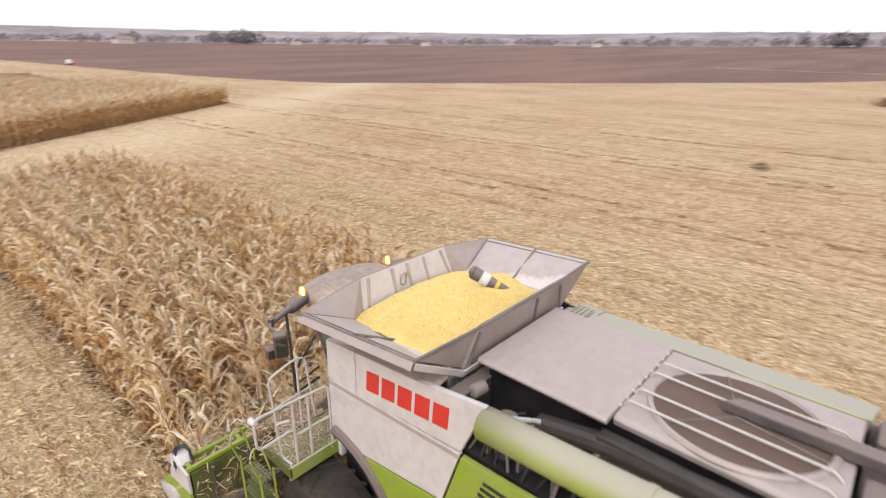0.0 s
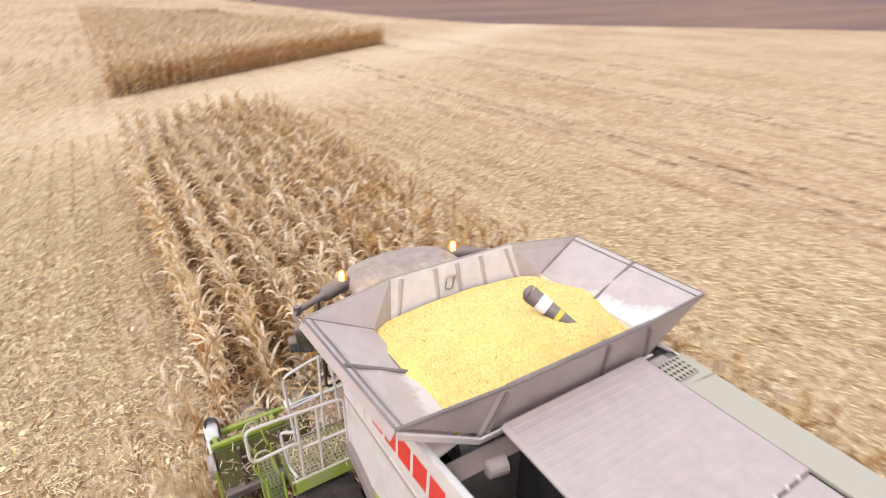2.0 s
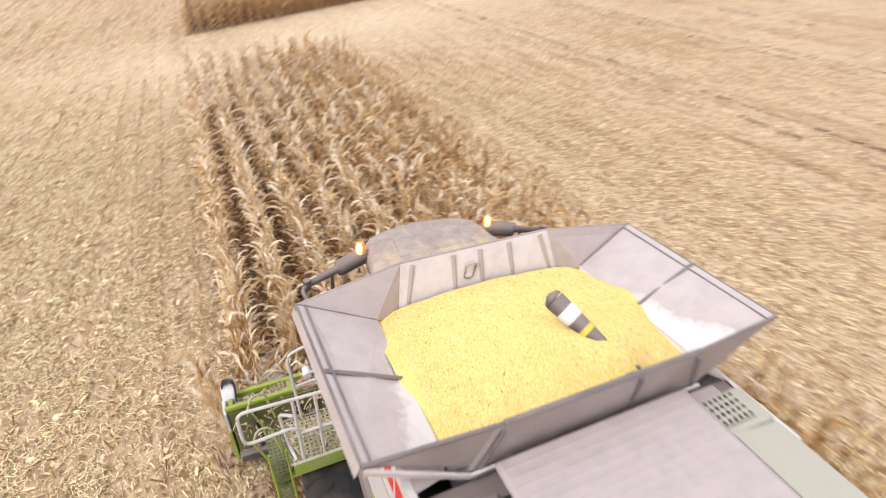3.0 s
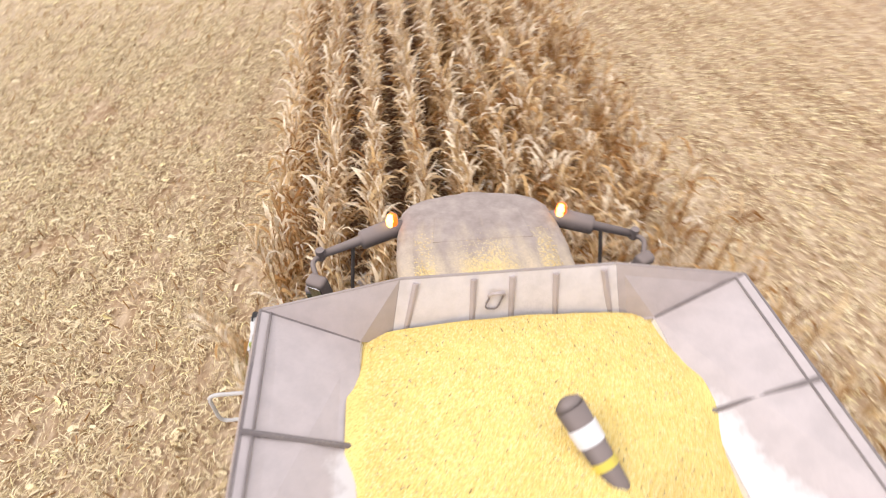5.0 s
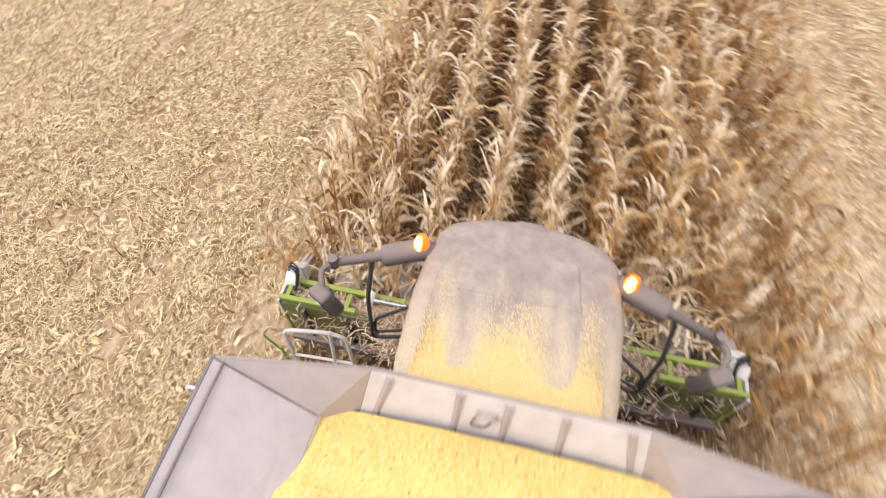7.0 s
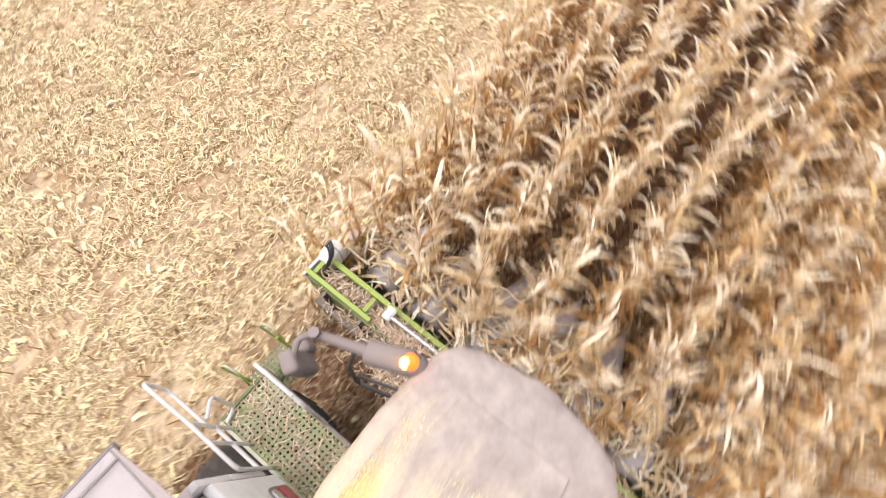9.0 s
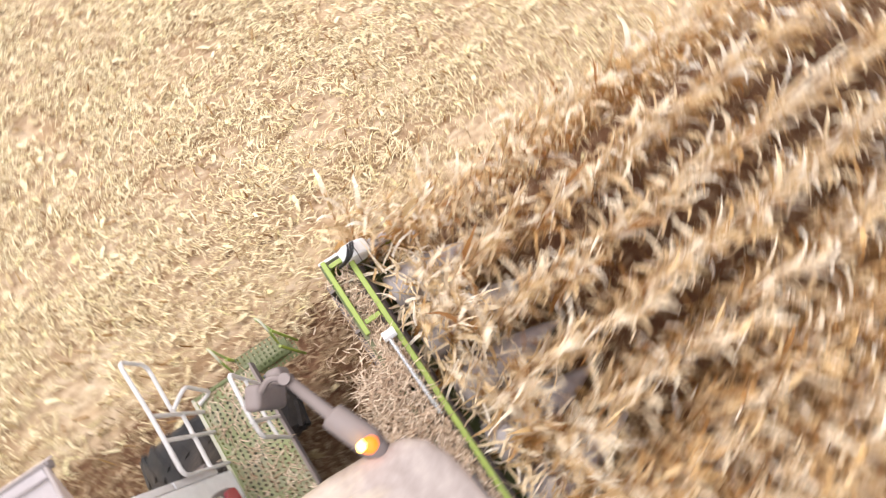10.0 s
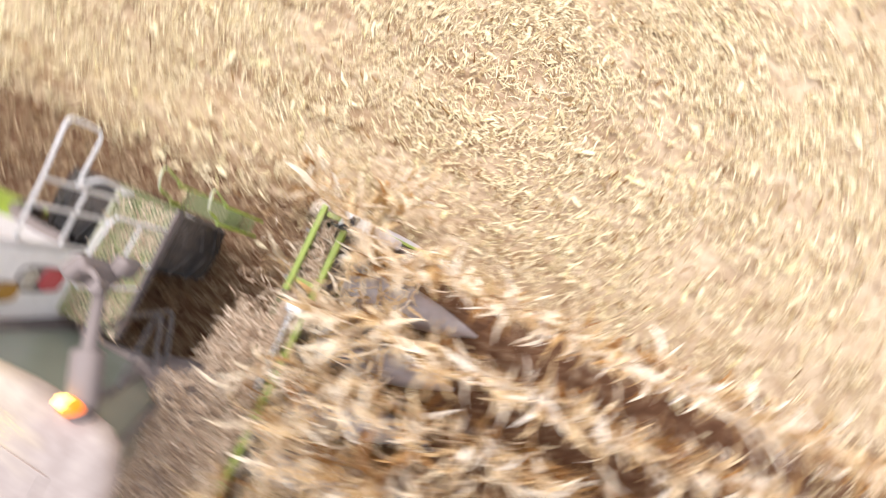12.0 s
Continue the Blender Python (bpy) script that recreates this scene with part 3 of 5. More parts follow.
# ---- litter on the stubble ----
def build_litter():
    g = np.random.default_rng(5)

    def scraps(n, x0, x1, y0, y1, lo, hi, wide, lift, soft=0.0):
        x, y = g.uniform(x0, x1, n), g.uniform(y0, y1, n)
        x, y = x + g.normal(0, soft, n), y + g.normal(0, soft, n)
        az, ln, w = g.uniform(0, 6.283, n), g.uniform(lo, hi, n), g.uniform(wide * 0.5, wide, n)
        z0, zm, z1 = g.uniform(0, lift * 0.4, n), g.uniform(lift * 0.3, lift, n), g.uniform(0, lift * 0.6, n)
        dx, dy = np.cos(az), np.sin(az)
        bend = g.normal(0, 0.16, n)
        ex, ey = np.cos(az + bend), np.sin(az + bend)
        rolls = g.uniform(-0.7, 0.7, n)
        v = np.zeros((n, 6, 3))
        for k, (px, py, pz, sx, sy, ww) in enumerate(((x, y, z0, -dy, dx, w * 0.8), (x + dx * ln / 2, y + dy * ln / 2, zm, -dy, dx, w), (x + dx * ln / 2 + ex * ln / 2, y + dy * ln / 2 + ey * ln / 2, z1, -ey, ex, w * 0.4))):
            v[:, 2 * k] = np.stack([px - sx * ww / 2, py - sy * ww / 2, pz - ww * rolls * 0.5 + 0.01], 1)
            v[:, 2 * k + 1] = np.stack([px + sx * ww / 2, py + sy * ww / 2, pz + ww * rolls * 0.5 + 0.01], 1)
        return v

    sets = [scraps(130000, -6.5, 1.6, 6, 27, 0.04, 0.14, 0.016, 0.035, 1.6), scraps(110000, -9, 1.8, 4, 34, 0.06, 0.22, 0.024, 0.06, 3.0),
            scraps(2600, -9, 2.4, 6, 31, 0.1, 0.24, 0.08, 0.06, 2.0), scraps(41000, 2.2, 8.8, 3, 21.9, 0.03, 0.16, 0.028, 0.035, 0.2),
            scraps(26000, -22, 1.6, 24, 60, 0.08, 0.28, 0.045, 0.05, 6.0), scraps(46000, 9.4, 19, -2, 30, 0.05, 0.2, 0.035, 0.045, 2.0),
            scraps(14000, -14, 40, 32, 64, 0.1, 0.35, 0.05, 0.06, 5.0), scraps(34000, 18, 60, -8, 44, 0.08, 0.28, 0.04, 0.05, 5.0)]
    for k in (0, 1, 4):
        inside = (sets[k][:, 0, 0] > 2.5) & (sets[k][:, 0, 0] < 9) & (sets[k][:, 0, 1] < 29)
        sets[k] = sets[k][~inside]
    # the finer scraps lie in drifts, with thin places between them
    for k in (0, 1):
        p = sets[k][:, 0]
        thick = np.array([noise.noise((x * 1.1, y * 0.8, 0)) + 0.7 * noise.noise((x * 3.1, y * 2.6, 5)) for x, y in p[:, :2]])
        sets[k] = sets[k][thick > g.uniform(-0.75, 0.3, len(p))]
    # litter under the strip takes the browner colour that holds the rows' shade
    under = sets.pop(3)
    for nm, v, mm, lb in (("maize_litter", np.concatenate(sets), LITTER, "dry chopped maize leaves and husks strewn on the stubble"), ("shade_litter", under, SHADE_COB_BROWN, "maize litter between the rows, its brown darkened for their shade")):
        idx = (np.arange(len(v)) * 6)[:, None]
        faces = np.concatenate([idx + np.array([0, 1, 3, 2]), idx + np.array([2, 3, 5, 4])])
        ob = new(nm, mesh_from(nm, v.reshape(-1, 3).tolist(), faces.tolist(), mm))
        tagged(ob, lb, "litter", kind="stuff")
    # soil clods thrown up along the wheel tracks
    sets = []
    for x0, wob in ((23.3, 0.3), (24.9, 0.35), (35.2, 0.4), (36.9, 0.4), (47.5, 0.5)):
        v = scraps(1200, -0.5, 0.5, -10, 75, 0.1, 0.45, 0.16, 0.06)
        v[:, :, 0] = v[:, :, 0] * wob + x0
        keep = np.array([noise.noise((x0, p * 0.35, 0)) > -0.15 for p in v[:, 0, 1]])
        sets.append(v[keep])
    v = np.concatenate(sets)
    idx = (np.arange(len(v)) * 6)[:, None]
    faces = np.concatenate([idx + np.array([0, 1, 3, 2]), idx + np.array([2, 3, 5, 4])])
    ob = new("track_clods", mesh_from("track_clods", v.reshape(-1, 3).tolist(), faces.tolist(), SOIL))
    tagged(ob, "brown soil clods along old wheel tracks", "soil", kind="stuff")
    # cut stubs in rows
    rnd = random.Random(8)
    out = ([], [], [])
    for k in range(-20, 44):
        if 0 <= k < 8:
            x, y, end = ROW_X[k], -2.0, 24.0
        else:
            x, y, end = ROW_X[0] + 0.75 * k, -3.0, 36.0
        while y < end:
            h = rnd.uniform(0.08, 0.22)
            stick(out, (x + rnd.gauss(0, 0.03), y, -0.03), (x + rnd.gauss(0, 0.06), y + rnd.gauss(0, 0.06), h), 0.014, 0.012, 4, 0)
            y += rnd.uniform(0.18, 0.5)
    ob = new("maize_stubble", mesh_from("maize_stubble", out[0], out[1], STALK))
    tagged(ob, "short cut maize stubs in rows", "stubble", kind="stuff")


build_litter()


# ---- distance: tree belts, houses ----
def tree_cloud(out, x, y, h, w, rnd, n):
    verts, faces, ids = out
    z0 = ground_z(x, y)
    stick(out, (x, y, z0 - 0.5), (x, y, z0 + h * 0.6), 0.35, 0.12, 5, 0)
    for _ in range(n):
        a, c, r = rnd.uniform(0, 6.28), rnd.uniform(-1, 1), rnd.uniform(0.55, 1.0)
        s = math.sqrt(1 - c * c) * r
        p = Vector((x + w * s * math.cos(a), y + w * s * math.sin(a), z0 + h * (0.56 + 0.44 * c * r)))
        q = rnd.uniform(0.06, 0.13) * h
        k = len(verts)
        for _ in range(4):
            verts.append(tuple(p + Vector((rnd.gauss(0, 1), rnd.gauss(0, 1), rnd.gauss(0, 1))) * q))
        faces.extend(((k, k + 1, k + 2), (k, k + 2, k + 3), (k, k + 1, k + 3)))
        ids.extend((0, 0, 0))


def ridge_material():
    m, n, l, b = material("hazy_wooded_ridge", 1.0)
    b.inputs["Specular IOR Level"].default_value = 0.0
    t = noise_node(n, l, 0.012, 6)
    # the grey-lilac stops carry the haze over the ridge
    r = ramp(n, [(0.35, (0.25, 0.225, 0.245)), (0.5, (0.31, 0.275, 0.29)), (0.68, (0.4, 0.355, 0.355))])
    l.new(t.outputs[0], r.inputs[0])
    l.new(r.outputs[0], b.inputs["Base Color"])
    return m


def build_distance():
    rnd = random.Random(21)
    verts, n = [], 220
    for k in range(n + 1):
        a = radians(-40 + 175 * k / n)
        top = 46 + 5 * noise.noise((k * 0.05, 0, 0)) + 1.6 * noise.noise((k * 0.6, 3, 0))
        verts += [(1000 * math.cos(a), 1000 * math.sin(a), 8), (1350 * math.cos(a), 1350 * math.sin(a), top), (1700 * math.cos(a), 1700 * math.sin(a), 5)]
    faces = [f for k in range(n) for f in ((3 * k, 3 * k + 3, 3 * k + 4, 3 * k + 1), (3 * k + 1, 3 * k + 4, 3 * k + 5, 3 * k + 2))]
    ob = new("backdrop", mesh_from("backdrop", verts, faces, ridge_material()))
    tagged(ob, "low wooded ridge on the horizon, painted haze grey", "hills", kind="structure")
    bare, dark = ([], [], []), ([], [], [])
    for _ in range(560):
        a = radians(rnd.uniform(-20, 112))
        r = rnd.uniform(700, 860)
        h = rnd.uniform(5, 10) * (1.25 if rnd.random() < 0.2 else 1)
        tree_cloud(bare, r * math.cos(a), r * math.sin(a), h, h * rnd.uniform(0.6, 1.1), rnd, 30)
    for a0, n, h0 in ((61.5, 26, 13), (6, 22, 13), (20, 4, 9), (90, 12, 10)):
        for _ in range(n):
            a = radians(a0 + rnd.gauss(0, 1.3))
            r = rnd.uniform(640, 690)
            tree_cloud(dark, r * math.cos(a), r * math.sin(a), rnd.uniform(0.7, 1.1) * h0, 6, rnd, 40)
    for _ in range(30):
        tree_cloud(dark, rnd.uniform(-50, 32), rnd.uniform(262, 310), rnd.uniform(5, 9), rnd.uniform(3, 6), rnd, 60)
    for nm, o, mm, lb in (("far_woods", bare, HAZY_BARE, "distant belt of bare trees, haze greyed into their colour"), ("far_trees", dark, HAZY_FOLIAGE, "distant clumps of trees, haze paled into their colour")):
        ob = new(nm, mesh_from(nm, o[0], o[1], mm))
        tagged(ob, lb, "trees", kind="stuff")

    def house(x, y, turn, w, d, h):
        base = new("house")
        base.matrix_basis = pose(x, y, ground_z(x, y) - 0.3, 0, 0, turn)
        part("wall", box(-w / 2, w / 2, -d / 2, d / 2, 0, h), PLASTER, base)
        part("roof", prism([(-d / 2 - 0.5, h), (d / 2 + 0.5, h), (0, h + d * 0.35)], "x", -w / 2 - 0.4, w / 2 + 0.4), TILES, base)
        tagged(base, "distant pale house with a tiled roof", "house", "distant houses")

    for a, r, w in ((71, 640, 16), (56, 650, 8), (43, 660, 9), (26, 650, 10), (84, 320, 16)):
        house(r * math.cos(radians(a)), r * math.sin(radians(a)), rnd.uniform(0, 90), w, 9, 4)


build_distance()


# ---- small things far out on the field ----
def build_far_things():
    car = new("parked_car")
    car.matrix_basis = pose(58.5, 224, ground_z(58.5, 224), 0, 0, 70)
    part("body", box(-2.1, 2.1, -0.85, 0.85, 0.35, 1.0, 0.18), CAST, car)
    part("cabin", prism([(-1.9, 1.0), (-1.7, 1.62), (0.5, 1.66), (1.2, 1.0)], "y", -0.75, 0.75, 0.08), CAST, car)
    part("window", prism([(-1.5, 1.05), (-1.4, 1.5), (0.4, 1.52), (0.9, 1.05)], "y", -0.765, 0.765), GLASS, car)
    for x in (-1.3, 1.3):
        for y in (-0.8, 0.8):
            part("wheel", tube([(x, y - 0.1, 0.33), (x, y + 0.1, 0.33)], 0.33, 14), RUBBER, car)
    tagged(car, "small white car parked at the field's edge", "car")
    rnd = random.Random(14)
    out = ([], [], [])
    for _ in range(260):
        a, r = rnd.uniform(0, 6.28), abs(rnd.gauss(0, 0.3))
        leaf_strip(out, (39.9 + r * math.cos(a) * 1.4, 6.8 + r * math.sin(a), max(0.0, 0.32 - r * 0.5)), a, rnd.uniform(0.1, 0.25), 0.14, 0.2, 1.2, 2, rnd)
    tagged(new("soil_heap", mesh_from("soil_heap", out[0], out[1], SOIL)), "small dark heap of soil on the stubble", "soil heap")
    out = ([], [], [])
    for _ in range(220):
        a, r = rnd.uniform(0, 6.28), abs(rnd.gauss(0, 0.9))
        leaf_strip(out, (102 + r * math.cos(a), 3.2 + r * math.sin(a), rnd.uniform(0, 0.4)), a, rnd.uniform(0.6, 1.6), 0.25, rnd.uniform(0.5, 1.4), 1.2, 3, rnd)
    tagged(new("bramble_bush", mesh_from("bramble_bush", out[0], out[1], SOIL)), "low brown bush standing in the stubble", "bush")
    # pale farm track across the ploughed land
    pts = [(222, 60), (217, 38), (213, 23), (212, 9), (214, -20), (220, -60), (230, -110)]
    verts = []
    for x, y in pts:
        verts += [(x - 0.9, y, ground_z(x, y) + 0.12), (x + 0.9, y, ground_z(x, y) + 0.12)]
    faces = [(2 * k, 2 * k + 1, 2 * k + 3, 2 * k + 2) for k in range(len(pts) - 1)]
    tagged(new("road", mesh_from("road", verts, faces, PLASTER)), "pale farm track across ploughed land", "track", kind="structure")


build_far_things()


# ---- the combine harvester; local y runs forward from the tank front, z up from the ground ----
def perforated(x0, x1, y0, y1, z, nx, ny, share=0.3, thick=0.012):
    """A tread plate with a grid of round holes through it."""
    bm = bmesh.new()
    dx, dy = (x1 - x0) / nx, (y1 - y0) / ny
    r = min(dx, dy) * share
    for i in range(nx):
        for j in range(ny):
            cx, cy = x0 + (i + 0.5) * dx, y0 + (j + 0.5) * dy
            outer = [(cx + dx / 2 * a, cy + dy / 2 * b) for a, b in ((1, 0), (1, 1), (0, 1), (-1, 1), (-1, 0), (-1, -1), (0, -1), (1, -1))]
            inner = [(cx + r * math.cos(k * math.pi / 4), cy + r * math.sin(k * math.pi / 4)) for k in range(8)]
            o, n = [bm.verts.new((*p, z)) for p in outer], [bm.verts.new((*p, z)) for p in inner]
            d = [bm.verts.new((*p, z - thick)) for p in inner]
            for k in range(8):
                q = (k + 1) % 8
                bm.faces.new((o[k], o[q], n[q], n[k]))
                bm.faces.new((n[k], n[q], d[q], d[k]))
    return bm


def mirrored(corners):
    return [(-x, y, z) for x, y, z in corners]


def build_tank(root):
    rim = {"F": (0.84, 0.10, 4.30), "C": (1.87, -0.02, 4.20), "D": (1.80, -1.92, 4.33), "B": (0.86, -2.00, 4.36)}
    low = {"F": (0.94, -0.07, 3.78), "C": (1.18, -0.15, 3.89), "D": (1.2, -1.8, 3.94), "B": (1.04, -1.93, 3.88)}
    F, C, D, B, f, c, d, b = (rim["F"], rim["C"], rim["D"], rim["B"], low["F"], low["C"], low["D"], low["B"])
    neg = lambda p: (-p[0], p[1], p[2])
    front = part("front_flap", plate([neg(F), F, f, neg(f)]), FLAP, root, "grey ribbed tank flap, its lit face painted paler")
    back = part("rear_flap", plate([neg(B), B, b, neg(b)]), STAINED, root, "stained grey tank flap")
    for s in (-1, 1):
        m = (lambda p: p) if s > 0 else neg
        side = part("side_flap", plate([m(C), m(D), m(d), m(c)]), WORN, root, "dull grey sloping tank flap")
        # rolled rim and cross rib
        part("rim_edge", tube([m(C), m(D)], 0.014, 6), EDGE, side)
        inset = Vector((-s * 0.012, 0, 0.012))
        part("rim_fold", tube([Vector(m(C)).lerp(Vector(m(c)), 0.09) + inset, Vector(m(D)).lerp(Vector(m(d)), 0.09) + inset], 0.009, 6), EDGE, side)
        lip = [Vector(m(q)) for q in (C, D)]
        drop = Vector((s * 0.05, 0, -0.09))
        if s < 0:
            part("rim_lip", plate([lip[0], lip[1], lip[1] + drop, lip[0] + drop], 0.012), STEEL, side, "folded-over rim lip")
        y = -1.0
        t = (y - C[1]) / (D[1] - C[1])
        top, foot = Vector(m(C)).lerp(Vector(m(D)), t), Vector(m(c)).lerp(Vector(m(d)), t)
        n = Vector((-s * 0.008, 0, 0.014))
        part("rib", tube([top + n, foot + n], 0.02, 6), EDGE, side)
        part("corner_flap", plate([m(F), m(C), m(c), m(f)]), STEEL, root, "folded grey corner flap")
        part("corner_flap", plate([m(B), m(D), m(d), m(b)]), STAINED, root, "folded grey corner flap")
        part("seam_edge", tube([Vector(m(F)), Vector(m(f))], 0.011, 6), EDGE, front)
        part("seam_edge", tube([Vector(m(C)), Vector(m(c))], 0.02, 6), EDGE, side)
        part("seam_edge", tube([Vector(m(D)), Vector(m(d))], 0.02, 6), EDGE, side)
        part("rim_edge", tube([m(F), m(C)], 0.012, 6), STAINED, front)
        part("rim_edge", tube([m(B), m(D)], 0.015, 6), EDGE, back)
        part("hinge_block", box(min(s * 1.84, s * 1.89), max(s * 1.84, s * 1.89), -0.09, 0.0, 4.14, 4.2, 0.012), EDGE, side)
        part("bin_wall", plate([m(c), m(d), (m(d)[0] * 0.8, -1.72, 2.95), (m(c)[0] * 0.8, -0.12, 2.95)], 0.02), BRIGHT, root, "bright scoured bin wall")
    part("bin_lip", plate([neg(b), b, (1.1, -1.8, 3.7), (-1.1, -1.8, 3.7)], 0.02), STEEL, root)
    part("bin_wall", plate([neg(f), f, (0.95, -0.12, 2.95), (-0.95, -0.12, 2.95)], 0.02), BRIGHT, root)
    part("bin_wall", plate([neg(d), d, (0.95, -1.72, 2.95), (-0.95, -1.72, 2.95)], 0.02), BRIGHT, root)
    part("rim_edge", tube([neg(F), F], 0.013, 6), STAINED, front)
    part("rim_edge", tube([neg(B), B], 0.022, 6), EDGE, back)
    # pale gutter below the rear flap
    ledge = [(-1.79, -1.935, 4.3), (-1.06, -1.965, 3.875), (1.06, -1.965, 3.875)]
    for p, q in zip(ledge, ledge[1:]):
        part("gutter", plate([p, q, (q[0], q[1] + 0.03, q[2] - 0.085), (p[0], p[1] + 0.03, p[2] - 0.085)], 0.02), FLAP, back, "pale folded gutter")
    for x in (-0.72, -0.28, 0.02, 0.36, 0.74):
        k = 1 + 0.22 * abs(x)
        part("rib", tube([(x, 0.07, 4.27), (x * k, -0.06, 3.8)], 0.018, 6, flat=1.5), STEEL, front)
        part("rivet", tube([(x * k * 0.97, -0.05, 3.9), (x * k * 0.97, -0.07, 3.9)], 0.014, 6), EDGE, front)
    for x in (-0.86, 0.86, 0.3):
        part("rib", tube([(x, -2.015, 4.3), (x * 1.15, -1.935, 3.84)], 0.02, 6), EDGE, back)
    # round fill sensor with its loop on the front flap
    ring = [(-0.1 + 0.06 * math.cos(a * math.pi / 6), 0.02 - 0.03 * math.sin(a * math.pi / 6), 4.12 + 0.06 * math.sin(a * math.pi / 6)) for a in range(13)]
    part("sensor_ring", tube(ring, 0.014, 6), STEEL, front)
    part("sensor_loop", tube(rounded([(-0.04, 0.02, 4.14), (-0.1, -0.02, 4.0), (-0.2, -0.02, 4.02), (-0.16, 0.01, 4.1)], 0.04), 0.008, 5), EDGE, front)
    # the spout of the filling auger, with a pale band
    a, q = Vector((0.45, -1.76, 4.08)), Vector((0.1, -1.13, 4.45))
    spout = part("filling_auger", tube([a, a.lerp(q, 0.5), q], 0.078, 18, radii=[0.045, 0.07, 0.092]), PLASTIC, root, "dark auger spout with a pale band", smooth=True)
    part("band", tube([a.lerp(q, 0.72), a.lerp(q, 0.725), a.lerp(q, 0.86), a.lerp(q, 0.865)], 0.085, 18, radii=[0.078, 0.087, 0.093, 0.084]), CAST, spout, "pale worn band")
    part("mark", tube([a.lerp(q, 0.54), a.lerp(q, 0.6)], 0.079, 18), YELLOW, spout, "yellow mark")
    part("auger_cap", tube([q, q + Vector((-0.02, 0.03, 0.014)), q + Vector((-0.03, 0.052, 0.018))], 0.08, 18, radii=[0.093, 0.078, 0.03]), PLASTIC, spout, smooth=True)
    part("tank_stay", tube([(0.42, -1.86, 4.06), (0.46, -1.78, 4.16)], 0.05, 8), EDGE, root)


def build_body(root):
    # side walls of the body: outline in (y, z), with the wheel arch cut out
    arch = [(1.28 * math.cos(a), 1.0 + 1.28 * math.sin(a)) for a in [radians(92 + 11 * k) for k in range(8)]]
    for s in (-1, 1):
        x0, x1 = (-1.52, -1.46) if s < 0 else (1.46, 1.52)
        low = [(0.02, 3.08), (-2.30, 3.22), (-2.04, 2.4)] + [p for p in arch[::-1] if p[1] > 2.1] + [(0.02, 2.28)]
        side = part("side_panel", prism(low, "x", x0, x1, 0.012), WHITE, root, "dusty white lower side panel")
        part("side_panel", prism([(-0.58, 3.11), (-2.31, 3.26), (-2.62, 3.98 if s < 0 else 3.72), (-1.5, 3.82 if s < 0 else 3.7), (-0.6, 3.74)], "x", x0, x1, 0.012), WHITE, root, "dusty white upper side panel")
        part("corner_panel", prism([(0.02, 3.1), (-0.57, 3.11), (-0.585, 3.74), (0.0, 3.68)], "x", x0, x1, 0.01), WHITE, root)
        # grey strip laid on as the shadow along the panel seam
        part("seam_shadow", prism([(0.01, 3.005), (-2.27, 3.145), (-2.29, 3.205), (0.01, 3.065)], "x", x0 - 0.003, x1 + 0.003), STEEL, side, "grey strip painted for the seam's shadow")
        # five plain red blocks where the maker's lettering stands
        if s < 0:
            for k in range(5):
                y = -0.79 - 0.278 * k
                z = 3.29 + 0.03 * k
                q = [(y, z), (y - 0.225, z + 0.028), (y - 0.25, z + 0.318), (y - 0.025, z + 0.29)]
                part("red_block", prism(q, "x", x0 - 0.004, x0 + 0.004), RED, side, "plain red lettering block")
            for k in range(4):
                part("print_bar", box(x0 - 0.002, x0 + 0.002, -0.4 + 0.03 * k, -0.1, 2.94 - 0.045 * k, 2.948 - 0.045 * k), STEEL, side)
        green = [(-2.32, 3.2), (-2.06, 2.37), (-0.535, 2.145)] + [p for p in arch if p[1] < 2.1] + [(-1.3, 0.95), (-5.9, 1.15), (-6.1, 2.2), (-5.6, 3.3), (-4.2, 3.3), (-2.9, 3.22)]
        gp = part("rear_side_panel", prism(green, "x", x0, x1, 0.012), GREEN, root, "lime green rear side panel")
        for k in range(4):
            z = 3.02 - 0.09 * k
            part("vent_slot", box(min(x0, x0 - s * -0.004) - 0.004, x1 + 0.004, -3.5, -2.62 + 0.03 * k, z, z + 0.045, 0.004), BLACK, gp)
        part("arch_lip", tube([((x0 + x1) / 2 + s * 0.04, y, z) for y, z in arch[:8]], 0.075, 8), PLASTIC, root)
    # front wall beside the cab, with lamps set into it
    wall = part("front_wall", box(-1.46, -0.78, -0.06, 0.02, 1.75, 3.56, 0.03), CAST, root, "white front wall with lamps")
    part("front_wall", box(0.78, 1.46, -0.06, 0.02, 1.75, 3.56, 0.03), CAST, root)
    def oblong(cx, cz, w, h):
        return [(cx + w * math.copysign(abs(math.cos(a)) ** 0.6, math.cos(a)), cz + h * math.copysign(abs(math.sin(a)) ** 0.6, math.sin(a))) for a in (2 * math.pi * k / 20 for k in range(20))]

    part("lamp_recess", prism(oblong(-1.18, 2.42, 0.13, 0.27), "y", 0.012, 0.026), EDGE, wall)
    part("lamp_lens", prism(oblong(-1.18, 2.3, 0.11, 0.13), "y", 0.02, 0.055, 0.01), LENS_RED, wall, "red lamp lens")
    part("lamp_recess", prism(oblong(-1.05, 2.78, 0.1, 0.18), "y", 0.012, 0.026), EDGE, wall)
    part("lamp_lens", prism(oblong(-1.05, 2.72, 0.08, 0.11), "y", 0.02, 0.045, 0.01), LENS_AMBER, wall, "unlit amber lamp lens")
    part("lamp_lens", prism(oblong(-1.18, 2.56, 0.09, 0.09), "y", 0.02, 0.04, 0.008), CHROME, wall, "clear lamp lens")
